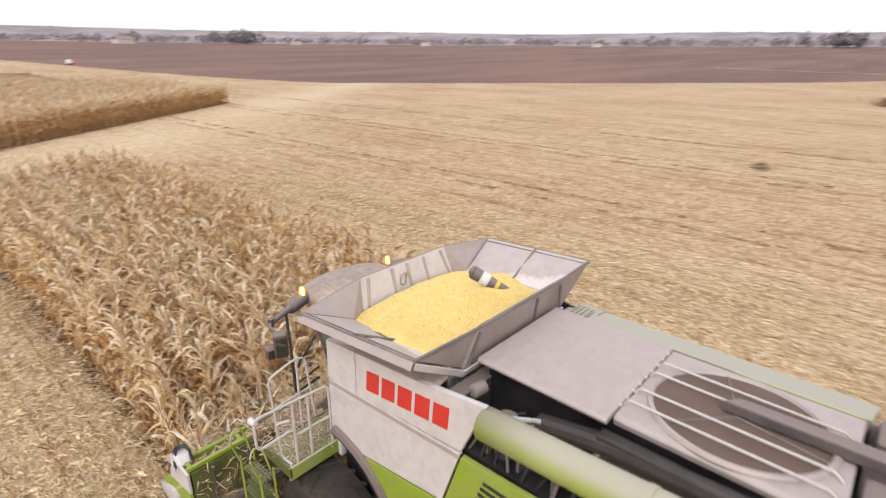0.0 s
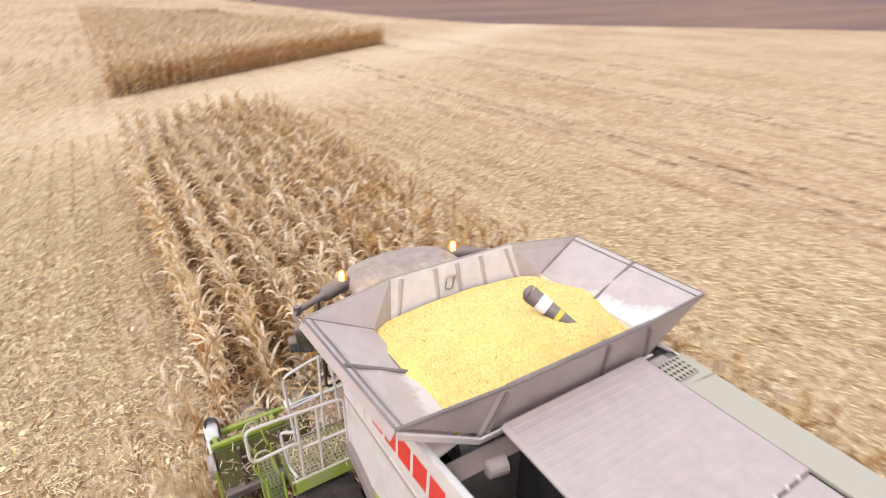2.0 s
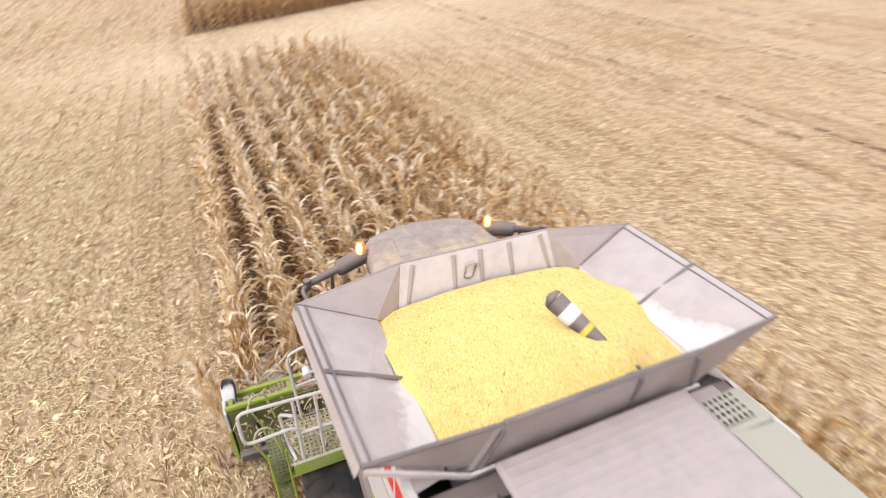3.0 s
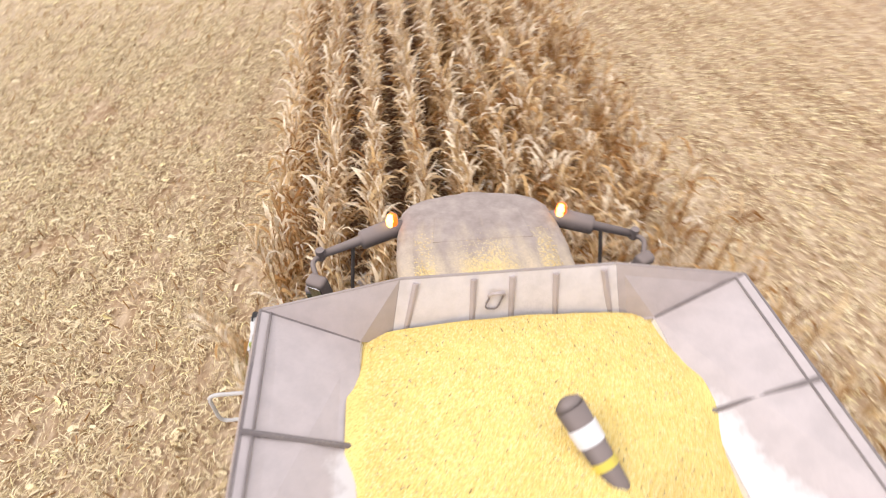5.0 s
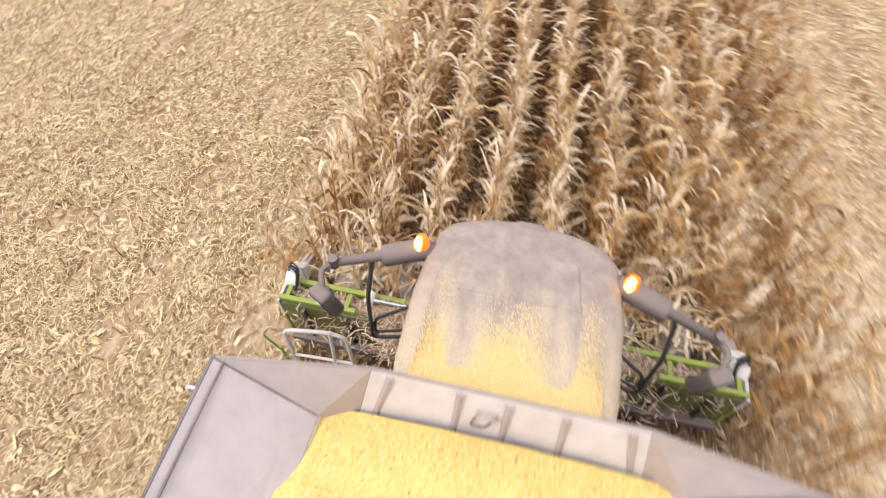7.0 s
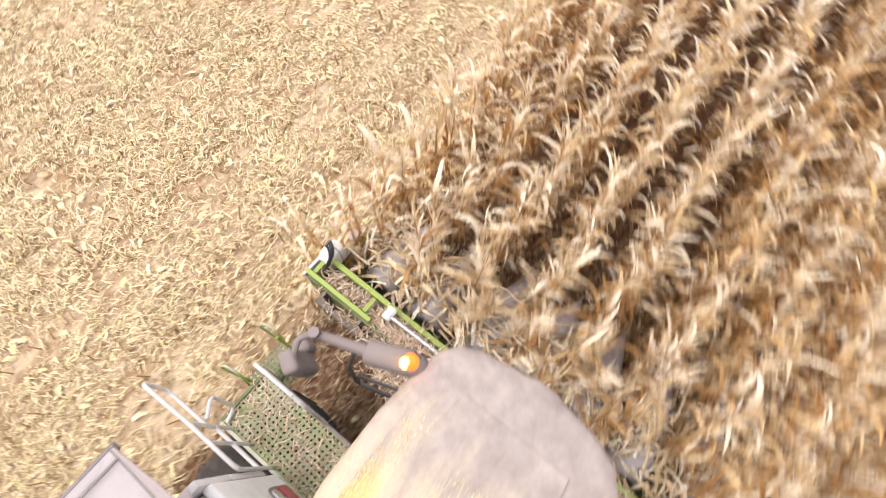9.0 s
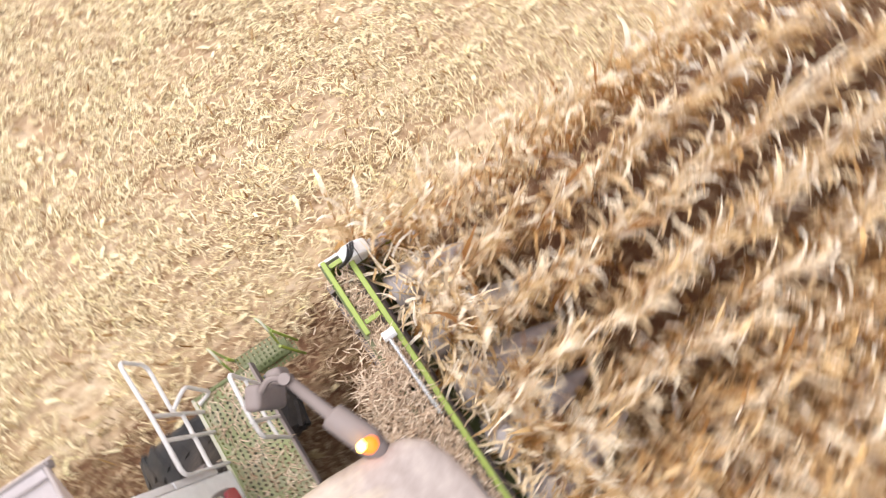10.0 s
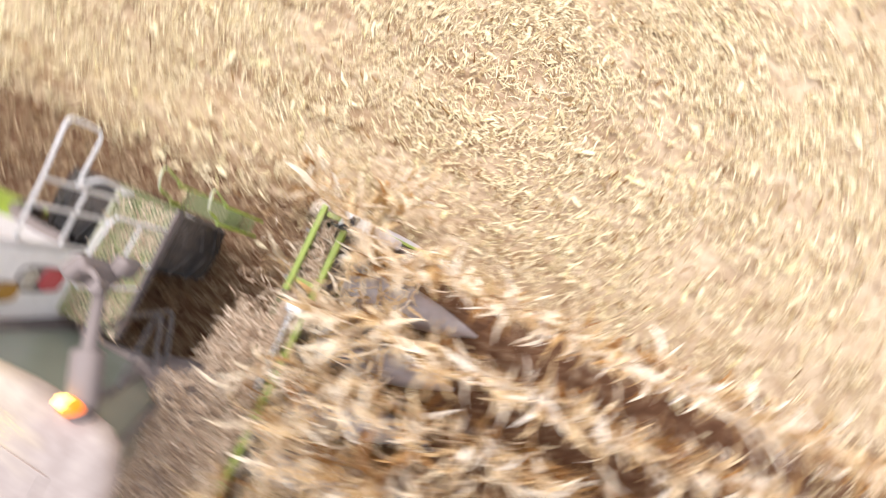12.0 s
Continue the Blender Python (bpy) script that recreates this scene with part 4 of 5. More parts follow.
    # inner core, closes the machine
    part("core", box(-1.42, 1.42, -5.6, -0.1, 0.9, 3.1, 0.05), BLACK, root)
    part("tank_collar", box(-1.44, 1.44, -1.94, -2.1, 3.1, 3.72, 0.02), PLASTIC, root)
    part("tank_body", prism([(-1.42, 3.0), (1.42, 3.0), (1.42, 3.62), (1.1, 3.76), (-1.1, 3.76), (-1.42, 3.62)], "y", -0.09, -0.062), STEEL, root)
    part("skirt", plate([(-1.52, -0.05, 3.68), (-1.52, -1.95, 3.86), (-1.22, -1.9, 3.88), (-1.2, -0.12, 3.82)], 0.02), STEEL, root)
    part("skirt", plate([(1.52, -0.05, 3.66), (1.52, -1.95, 3.68), (1.22, -1.9, 3.88), (1.2, -0.12, 3.82)], 0.02), STEEL, root)
    part("bracket", tube([(-1.12, -2.12, 3.7), (-1.1, -2.12, 3.7), (-0.94, -2.15, 3.7)], 0.08, 16, radii=[0.05, 0.08, 0.08]), STAINED, root, "round grey motor housing")
    part("bracket", box(0.8, 1.2, -2.2, -1.98, 3.62, 3.84, 0.03), STEEL, root)
    # engine hood and fan deck
    hood = part("engine_hood", prism([(-0.9, 3.93), (-0.92, 3.97), (-0.89, 4.0), (0.77, 4.0), (0.82, 3.97), (0.82, 3.93)], "y", -3.56, -2.02, 0.015), STEEL, root, "flat dusty grey engine hood")
    deck = part("fan_deck", prism([(-0.78, 3.88), (-0.8, 3.95), (-0.76, 3.99), (0.74, 3.99), (0.78, 3.96), (0.78, 3.88)], "y", -5.36, -3.575, 0.015), STEEL, root, "grey deck of the cooling fan")
    for k in range(19):
        y = -2.1 - 0.076 * k
        part("ridge", prism([(y - 0.016, 3.999), (y, 4.0028), (y + 0.016, 3.999)], "x", -0.86, 0.74), STEEL, hood)
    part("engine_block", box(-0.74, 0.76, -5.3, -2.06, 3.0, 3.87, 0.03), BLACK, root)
    cx, cy, r = -0.05, -4.45, 0.7
    circle = lambda rad, z: [(cx + rad * math.cos(2 * math.pi * k / 48), cy + rad * 1.08 * math.sin(2 * math.pi * k / 48), z) for k in range(49)]
    part("screen_ring", tube(circle(r + 0.02, 3.995), 0.035, 6), STEEL, deck)
    part("dust_screen", disc(cx, cy, 3.985, 4.0, r, 48, ry=r * 1.08), SCREEN, deck, "round brown dust screen")
    for a in (20, 140, 260):
        part("spoke", tube([(cx, cy, 4.005), (cx + r * math.cos(radians(a)), cy + r * 1.08 * math.sin(radians(a)), 4.005)], 0.012, 5), EDGE, deck)
    for x in (-0.57, -0.31, 0.07, 0.31):
        part("guard_bar", tube(rounded([(x, -3.58, 3.99), (x, -3.62, 4.06), (x - 0.02, -5.24, 4.06), (x - 0.02, -5.3, 3.99)], 0.04), 0.014, 6), RAIL, deck, "pale guard rod")
    for k in range(9):
        part("bolt", tube([(-0.62 + 0.155 * k, -3.56, 3.99), (-0.62 + 0.155 * k, -3.56, 4.012)], 0.018, 6), RAIL, deck)
    part("suction_arm", prism([(-0.05, -4.3), (0.1, -4.42), (0.14, -5.7), (-0.04, -5.7)], "z", 4.01, 4.13, 0.02), PLASTIC, deck, "dark rotating suction arm")
    rear = part("rear_cowl", box(-1.3, 1.3, -6.3, -5.4, 2.0, 3.72, 0.12), PLASTIC, root, "dark rear cowl")
    part("duct", tube(rounded([(0.1, -5.62, 4.05), (0.1, -5.85, 3.95), (0.1, -5.9, 3.6)], 0.15), 0.16, 12), PLASTIC, rear)
    part("duct", box(-0.5, -0.1, -5.75, -5.42, 3.6, 4.0, 0.06), PLASTIC, rear)
    part("duct", box(0.45, 0.95, -5.8, -5.45, 3.6, 3.98, 0.06), PLASTIC, rear)
    # shoulder panel on the far side, with a vented corner
    sh = part("shoulder_panel", plate([(0.84, -2.48, 3.94), (1.32, -2.48, 3.86), (1.34, -5.45, 3.84), (0.84, -5.4, 3.94)], 0.03), SAGE, root, "dusty pale green shoulder panel")
    part("shoulder_edge", prism([(1.3, 3.86), (1.52, 3.66), (1.52, 3.2), (1.46, 3.2), (1.46, 3.62), (1.28, 3.82)], "y", -5.45, -2.12), SAGE, sh)
    part("shoulder_vent", perforated(0.86, 1.18, -2.4, -2.14, 3.925, 6, 4, 0.4), SAGE, sh, "perforated vent plate")
    part("vent_pit", box(0.84, 1.3, -2.47, -2.12, 3.6, 3.86), BLACK, sh)
    part("vent_rim", box(1.185, 1.31, -2.47, -2.12, 3.865, 3.9, 0.006), SAGE, sh)
    part("vent_rim", box(0.845, 1.18, -2.472, -2.405, 3.87, 3.92, 0.006), SAGE, sh)
    part("green_trim", box(0.8, 0.86, -5.35, -4.2, 3.945, 3.97, 0.008), TUBE_GREEN, sh)
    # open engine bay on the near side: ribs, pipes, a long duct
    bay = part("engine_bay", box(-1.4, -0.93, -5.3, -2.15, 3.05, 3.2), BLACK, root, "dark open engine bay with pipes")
    part("long_duct", tube(rounded([(-0.96, -2.9, 3.62), (-0.9, -3.6, 3.72), (-0.88, -5.3, 3.78)], 0.2), 0.11, 12), DUCT, bay)
    part("duct_box", box(-0.98, -0.82, -5.35, -3.5, 3.55, 3.84, 0.03), DUCT, bay)
    rnd = random.Random(4)
    for k in range(16):
        y = -2.3 - 0.17 * k
        part("hose", tube(rounded([(-1.36, y, 3.2), (-1.2, y + rnd.uniform(-0.2, 0.2), 3.45 + rnd.uniform(0, 0.2)), (-0.94, y - rnd.uniform(0, 0.3), 3.4 + rnd.uniform(0, 0.3))], 0.12), rnd.uniform(0.014, 0.035), 6), BLACK if k % 3 else EDGE, bay)
    part("filter_can", tube([(-1.15, -2.62, 3.2), (-1.15, -2.62, 3.66)], 0.12, 14), PLASTIC, bay)
    part("bright_pipe", tube([(-1.2, -2.5, 3.62), (-1.02, -2.95, 3.7)], 0.03, 8), CHROME, bay)
    for k in range(7):
        part("bay_rib", box(-1.3, -0.92, -2.5 - 0.4 * k, -2.46 - 0.4 * k, 3.15, 3.5, 0.01), EDGE, bay)
    # the folded unloading tube along the near side
    tb = part("unloading_tube", tube([(-1.5, -2.6, 3.78), (-1.54, -3.4, 3.86), (-1.58, -5.0, 4.0), (-1.62, -7.2, 4.14)], 0.17, 20), TUBE_GREEN, root, "dusty lime green unloading tube folded back", smooth=True)
    part("tube_band", tube([(-1.562, -4.2, 3.93), (-1.564, -4.27, 3.936)], 0.18, 20), TUBE_GREEN, tb)


def build_cab(root):
    roof_outline = [(-0.8, 0.05), (-0.86, 0.5), (-0.87, 1.1), (-0.835, 1.5), (-0.79, 1.7), (-0.69, 1.83), (-0.52, 1.91), (-0.28, 1.96), (-0.14, 1.975), (-0.1, 2.0), (0.1, 2.0), (0.14, 1.975), (0.28, 1.96), (0.52, 1.91), (0.69, 1.83), (0.79, 1.7), (0.835, 1.5), (0.87, 1.1), (0.86, 0.5), (0.8, 0.05)]
    bm = bmesh.new()
    rings = []
    for k, z in ((0.98, 3.40), (1.0, 3.44), (1.0, 3.52), (0.985, 3.57), (0.95, 3.605), (0.88, 3.63), (0.5, 3.665)):
        rings.append([bm.verts.new((x * k, 0.9 + (y - 0.9) * k, z)) for x, y in roof_outline])
    for a, b in zip(rings, rings[1:]):
        for i in range(len(a)):
            bm.faces.new((a[i], a[(i + 1) % len(a)], b[(i + 1) % len(b)], b[i]))
    bm.faces.new(rings[-1]), bm.faces.new(rings[0][::-1])
    roof = part("cab_roof", bm, ROOF, root, "dusty grey cab roof strewn with spilt grain", smooth=True)
    for x in (-0.62, 0.62):
        part("roof_groove", tube([(x * 1.14, 0.3, 3.626), (x * 1.13, 1.2, 3.63), (x * 1.02, 1.55, 3.625), (x * 0.7, 1.7, 3.627)], 0.011, 5), ROOF, roof)
    part("roof_plate", prism([(-0.5, 1.12), (0.5, 1.12), (0.44, 1.56), (-0.44, 1.56)], "z", 3.63, 3.668, 0.006), ROOF, roof)
    part("roof_lamp", box(-0.3, 0.3, 1.95, 1.99, 3.42, 3.48, 0.01), BLACK, roof)
    # glazed body, narrowing to the foot
    bm = bmesh.new()
    lo = [(-0.72, 0.15, 1.85), (0.72, 0.15, 1.85), (0.66, 1.0, 1.85), (0.4, 1.25, 1.85), (-0.4, 1.25, 1.85), (-0.66, 1.0, 1.85)]
    hi = [(-0.8, 0.15, 3.4), (0.8, 0.15, 3.4), (0.8, 1.45, 3.4), (0.55, 1.75, 3.4), (-0.55, 1.75, 3.4), (-0.8, 1.45, 3.4)]
    vl, vh = [bm.verts.new(p) for p in lo], [bm.verts.new(p) for p in hi]
    for i in range(6):
        bm.faces.new((vl[i], vl[(i + 1) % 6], vh[(i + 1) % 6], vh[i]))
    bm.faces.new(vl[::-1]), bm.faces.new(vh)
    glass = part("cab_glass", bm, GLASS, root, "dark tinted cab glazing")
    for i in range(6):
        part("pillar", tube([lo[i], hi[i]], 0.035, 6), PLASTIC, glass)
    part("cab_floor", box(-0.74, 0.74, 0.1, 1.2, 1.68, 1.86, 0.03), PLASTIC, root)
    part("rear_wall", box(-0.8, 0.8, 0.03, 0.15, 1.8, 3.4, 0.02), PLASTIC, root)
    for s in (-1, 1):
        arm = part("mirror_arm", tube([(s * 0.78, 1.52, 3.52), (s * 0.92, 1.49, 3.54), (s * 1.2, 1.37, 3.53), (s * 1.215, 1.365, 3.53), (s * 1.23, 1.36, 3.53), (s * 1.62, 1.22, 3.5)], 0.06, 12, radii=[0.085, 0.105, 0.1, 0.092, 0.05, 0.04]), PLASTIC, root, "dark grey mirror arm", smooth=True)
        part("arm_knob", tube([(s * 1.62, 1.22, 3.45), (s * 1.62, 1.22, 3.57)], 0.045, 10), PLASTIC, arm)
        part("arm_bow", tube(rounded([(s * 1.62, 1.22, 3.5), (s * 1.7, 1.12, 3.5), (s * 1.66, 1.0, 3.44), (s * 1.62, 0.96, 3.36)], 0.05), 0.026, 8), PLASTIC, arm)
        for cx, cy, cz, wide, tall, turn in ((1.64, 0.96, 3.25, 0.1, 0.22, 28), (1.74, 1.08, 3.12, 0.075, 0.1, 12)):
            bm = box(-wide, wide, -0.06, 0.08, -tall, tall, 0.055, segs=4)
            bmesh.ops.transform(bm, matrix=pose(s * cx, cy, cz, 12, 0, s * turn), verts=bm.verts)
            part("mirror_head", bm, PLASTIC, arm, "dark mirror housing", smooth=True)
            bm = box(-wide * 0.72, wide * 0.72, -0.068, -0.058, -tall * 0.76, tall * 0.76, 0.004)
            bmesh.ops.transform(bm, matrix=pose(s * cx, cy, cz, 12, 0, s * turn), verts=bm.verts)
            part("mirror_pane", bm, MIRROR, arm)
        b = part("beacon", tube([(s * 0.89, 1.5, 3.59), (s * 0.89, 1.5, 3.64), (s * 0.89, 1.5, 3.71), (s * 0.89, 1.5, 3.74)], 0.07, 16, radii=[0.062, 0.062, 0.052, 0.028]), AMBER, root, "lit amber warning beacon", smooth=True)
        part("beacon_bulb", tube([(s * 0.89 - 0.022, 1.462, 3.62), (s * 0.89 - 0.022, 1.462, 3.69), (s * 0.89 - 0.015, 1.475, 3.745)], 0.04, 12, radii=[0.036, 0.04, 0.026]), FLASH, b, "bright lamp inside the beacon", smooth=True)
        part("beacon_foot", tube([(s * 0.89, 1.5, 3.54), (s * 0.89, 1.5, 3.595)], 0.085, 14), BLACK, b)
        # black service frame below the arm
        part("service_frame", tube(rounded([(s * 1.3, 1.33, 3.5), (s * 1.36, 1.2, 3.0), (s * 1.38, 1.15, 2.2), (s * 0.85, 1.3, 2.15)], 0.08), 0.022, 6), DUCT, root)
        part("service_frame", tube(rounded([(s * 0.82, 1.35, 2.9), (s * 1.34, 1.2, 2.55), (s * 1.34, 1.15, 2.35), (s * 0.84, 1.3, 2.35)], 0.06), 0.018, 6), DUCT, root)


def build_platform(root):
    deck = part("access_platform", perforated(-2.2, -0.85, 0.04, 0.64, 2.0, 26, 11, 0.27), TREAD, root, "perforated grey-green access platform")
    part("platform_edge", box(-2.24, -0.85, 0.0, 0.04, 1.82, 2.02, 0.008), TUBE_GREEN, deck, "lime green platform edge")
    part("platform_edge", box(-2.24, -2.2, 0.0, 0.66, 1.86, 2.02, 0.008), SHADED_OLIVE, deck)
    part("platform_edge", box(-2.24, -0.85, 0.64, 0.67, 1.9, 2.02, 0.006), PLASTIC, deck)
    r = 0.0185
    # rear railing with its outward loop
    rl = part("railing", tube(rounded([(-1.52, 0.04, 2.02), (-1.52, 0.05, 2.95), (-2.08, 0.05, 2.98), (-2.62, 0.03, 3.02), (-2.62, 0.02, 2.56), (-2.08, 0.04, 2.58), (-2.08, 0.05, 2.02)], 0.1), r, 8), RAIL, root, "pale grey tubular railing")
    part("rail_post", tube([(-2.08, 0.05, 2.0), (-2.08, 0.05, 2.98)], r, 8), RAIL, rl)
    part("rail_post", tube([(-1.85, 0.05, 2.0), (-1.85, 0.05, 2.97)], r, 8), RAIL, rl)
    part("rail_bar", tube([(-2.08, 0.05, 2.45), (-1.52, 0.05, 2.45)], r, 8), RAIL, rl)
    part("rail_loop", tube(rounded([(-2.16, 0.06, 2.02), (-2.2, 0.22, 2.06), (-2.24, 0.24, 2.62), (-2.1, 0.1, 2.68)], 0.08), r, 8), RAIL, rl)
    # front railing
    rf = part("railing", tube(rounded([(-2.0, 0.64, 2.0), (-2.03, 0.72, 2.97), (-1.6, 0.74, 3.08), (-1.42, 0.74, 3.05), (-1.38, 0.66, 2.05)], 0.1), r, 8), RAIL, root, "pale grey tubular railing")
    part("rail_bar", tube(rounded([(-2.02, 0.68, 2.5), (-1.6, 0.69, 2.54), (-1.4, 0.7, 2.54)], 0.05), r * 0.8, 8), RAIL, rf)
    part("rail_post", tube([(-1.62, 0.65, 2.0), (-1.56, 0.74, 3.1)], r, 8), RAIL, rf)
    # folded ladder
    lad = part("ladder", box(-2.46, -2.26, 0.44, 0.94, 1.2, 1.24, 0.01), SHADED_OLIVE, root, "lime green folding ladder with hoops")
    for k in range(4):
        part("tread", perforated(-2.46, -2.26, 0.44, 0.94, 1.62 - 0.26 * k, 4, 9, 0.34), SHADED_OLIVE, lad)
    for y in (0.42, 0.96):
        for x in (-2.46, -2.26):
            part("stringer", tube([(x, y, 0.7), (x, y, 1.8)], 0.018, 6), GREEN, lad)
        part("hoop", tube(rounded([(-2.46, y, 1.7), (-2.58, y - 0.02, 2.12), (-2.5, y + 0.04, 2.24), (-2.36, y + 0.06, 2.2), (-2.3, y, 1.8)], 0.1), 0.014, 7), TUBE_GREEN, lad)


wheels = []


def build_wheels(root):
    def tyre(x, y, r, w):
        bm = bmesh.new()
        prof = [(-0.5, 0.62), (-0.5, 0.86), (-0.42, 0.955), (-0.2, 0.985), (0.2, 0.985), (0.42, 0.955), (0.5, 0.86), (0.5, 0.62)]
        n = 48
        rings = [[bm.verts.new((px * w, pr * r * math.cos(2 * math.pi * k / n), pr * r * math.sin(2 * math.pi * k / n))) for px, pr in prof] for k in range(n)]
        for k in range(n):
            a, b = rings[k], rings[(k + 1) % n]
            for i in range(len(prof) - 1):
                bm.faces.new((a[i], a[i + 1], b[i + 1], b[i]))
        wh = part("wheel", bm, RUBBER, root, "dusty black tractor tyre with lugs")
        wh.matrix_basis = pose(x, y, r)
        for k in range(22):
            for s in (-1, 1):
                a = 2 * math.pi * (k + (0.5 if s > 0 else 0)) / 22
                pts = []
                for t, da in ((0.03, 0.0), (0.48, 0.16)):
                    pts.append((s * t * w, r * (0.985 if t < 0.3 else 0.94) * math.cos(a + da), r * (0.985 if t < 0.3 else 0.94) * math.sin(a + da)))
                part("lug", tube(pts, 0.035, 4), RUBBER, wh)
        part("rim", tube([(-0.46 * w, 0, 0), (-0.3 * w, 0, 0), (0.3 * w, 0, 0), (0.46 * w, 0, 0)], 0.6 * r, 28, radii=[0.62 * r, 0.5 * r, 0.5 * r, 0.62 * r]), RAIL, wh, "pale steel wheel rim")
        wheels.append((wh, x, y, r))

    for s in (-1, 1):
        tyre(s * 1.82, -0.26, 0.9, 0.68)
        tyre(s * 1.35, -4.9, 0.62, 0.5)
    part("axle", tube([(-1.6, -0.26, 0.9), (1.6, -0.26, 0.9)], 0.16, 12), BLACK, root)
    part("axle", tube([(-1.2, -4.9, 0.62), (1.2, -4.9, 0.62)], 0.1, 12), BLACK, root)


def build_header(root):
    h = part("corn_header", prism([(1.72, 0.35), (1.72, 1.28), (1.78, 1.28), (1.8, 0.6), (2.2, 0.42), (2.5, 0.5), (2.5, 0.4), (2.1, 0.3)], "x", -2.9, 2.9), SHADED_OLIVE, root, "lime green maize header with grey row dividers")
    for s in (-1, 1):
        part("back_beam", box(min(s * 2.94, s * 1.9), max(s * 2.94, s * 1.9), 1.75, 1.81, 1.3, 1.37, 0.012), GREEN, h, "lime green back beam")
    part("back_rail", box(-1.9, 1.9, 1.73, 1.79, 1.14, 1.2, 0.012), GREEN, h)
    part("front_beam", box(-2.8, 2.8, 2.04, 2.11, 1.22, 1.32, 0.015), GREEN, h)
    for x in (-2.86, -2.05, 2.05, 2.86):
        part("cross_tie", box(x - 0.03, x + 0.03, 1.82, 2.03, 1.26, 1.31, 0.008), GREEN, h)
    for k in range(10):
        x = -2.6 + 0.578 * k
        part("back_rib", box(x - 0.02, x + 0.02, 1.66, 1.72, 0.45, 1.24, 0.005), PLASTIC, h)
    part("sill", box(-2.9, 2.9, 1.6, 1.72, 0.36, 0.5, 0.02), PLASTIC, h)
    part("feeder_house", prism([(0.9, 1.5), (1.72, 0.45), (1.72, 1.15), (1.0, 2.1)], "x", -0.75, 0.75, 0.02), PLASTIC, h, "dark feeder house")
    part("drive_shaft", tube([(-1.72, 1.96, 1.4), (-0.7, 1.98, 1.38)], 0.028, 8), CHROME, h, "bright drive rod")
    part("shaft_joint", tube([(-1.76, 1.9, 1.4), (-1.76, 2.06, 1.4)], 0.06, 10), CAST, h)
    part("auger", tube([(-2.8, 2.02, 0.72), (2.8, 2.02, 0.72)], 0.16, 14), PLASTIC, h)
    for k in range(9):
        x = max(-2.93, min(2.93, -3.0 + 0.75 * k))
        end = k in (0, 8)
        w, low = (0.12, 0.55) if end else (0.28, 1.0)
        rnd = random.Random(k)
        # a divider: a tapering hood with a rounded back, running down to its tip
        bm = bmesh.new()
        rings = []
        for y, z, ww, hh in ((2.28, 0.74, 1.0, 0.4), (2.6, 0.78, 1.0, 0.4), (3.0, 0.68, 0.92, 0.32), (3.4, 0.52, 0.68, 0.24), (3.72, 0.38, 0.4, 0.15), (4.02, 0.26, 0.08, 0.05)):
            y = 2.28 + (y - 2.28) * 0.6 if end else y
            rings.append([bm.verts.new((x + w * ww * math.cos(radians(a)), y, (z + hh * math.sin(radians(a)) - 0.1) * low)) for a in range(-30, 211, 24)])
        for a, b in zip(rings, rings[1:]):
            for i in range(len(a)):
                bm.faces.new((a[i], a[(i + 1) % len(a)], b[(i + 1) % len(b)], b[i]))
        bm.faces.new(rings[0][::-1]), bm.faces.new(rings[-1])
        part("divider", bm, SNOUT, h, "scuffed grey plastic row divider", smooth=True)
        if not end:
            for dx in (0.3, 0.45):
                part("pluck_plate", box(x + dx - 0.03, x + dx + 0.03, 2.3, 3.1, 0.5, 0.53, 0.006), EDGE, h)
                part("gathering_chain", tube(rounded([(x + dx, 2.3, 0.56), (x + dx, 3.15, 0.5), (x + dx - 0.03, 3.2, 0.5)], 0.03), 0.03, 6), PLASTIC, h)
    for s in (-1, 1):
        cap = part("end_cap", prism([(2.0, 1.02), (1.98, 1.3), (2.06, 1.39), (2.2, 1.41), (2.36, 1.3), (2.4, 1.04)], "x", s * 2.87 - 0.1, s * 2.87 + 0.1, 0.04), CAST, h, "white bevelled end housing")
        part("cap_seam", box(s * 2.87 - 0.103, s * 2.87 + 0.103, 2.19, 2.2, 1.05, 1.413, 0.002), EDGE, cap)
        part("cap_bracket", prism([(2.38, 1.02), (2.38, 1.2), (2.62, 1.1), (2.7, 0.96)], "x", s * 2.88 - 0.06, s * 2.88 + 0.06, 0.02), SNOUT, cap, "dusty grey bracket")
        part("end_plate", prism([(1.72, 0.3), (1.72, 0.92), (2.5, 0.78), (2.9, 0.5), (2.9, 0.3)], "x", s * 2.95 - 0.02, s * 2.95 + 0.02, 0.008), GREEN, h, "lime green end plate")
        part("end_plate", prism([(1.72, 0.94), (1.72, 1.3), (2.05, 1.3), (2.45, 1.0), (2.5, 0.8)], "x", s * 2.95 - 0.02, s * 2.95 + 0.02, 0.008), WHITE, h, "white end plate")
        for d in (0.0, 0.035, 0.07):
            part("cable", tube(rounded([(s * 2.78, 1.92 + d, 1.3), (s * 2.76, 2.06 + d, 1.52), (s * 2.92, 2.16 + d, 1.5), (s * 2.98, 2.1 + d, 1.2)], 0.1), 0.014, 6), BLACK, cap)


def strew(n, rnd, place, lo, hi, wide):
    """Loose scraps, each a bent strip, at the places that place() gives."""
    out = ([], [], [])
    for _ in range(n):
        leaf_strip(out, place(), rnd.uniform(0, 6.28), rnd.uniform(lo, hi), rnd.uniform(wide * 0.4, wide), rnd.uniform(-0.2, 0.7), rnd.uniform(0.2, 1.6), 2, rnd, 0.9)
    return out


harvester = new("combine_harvester")
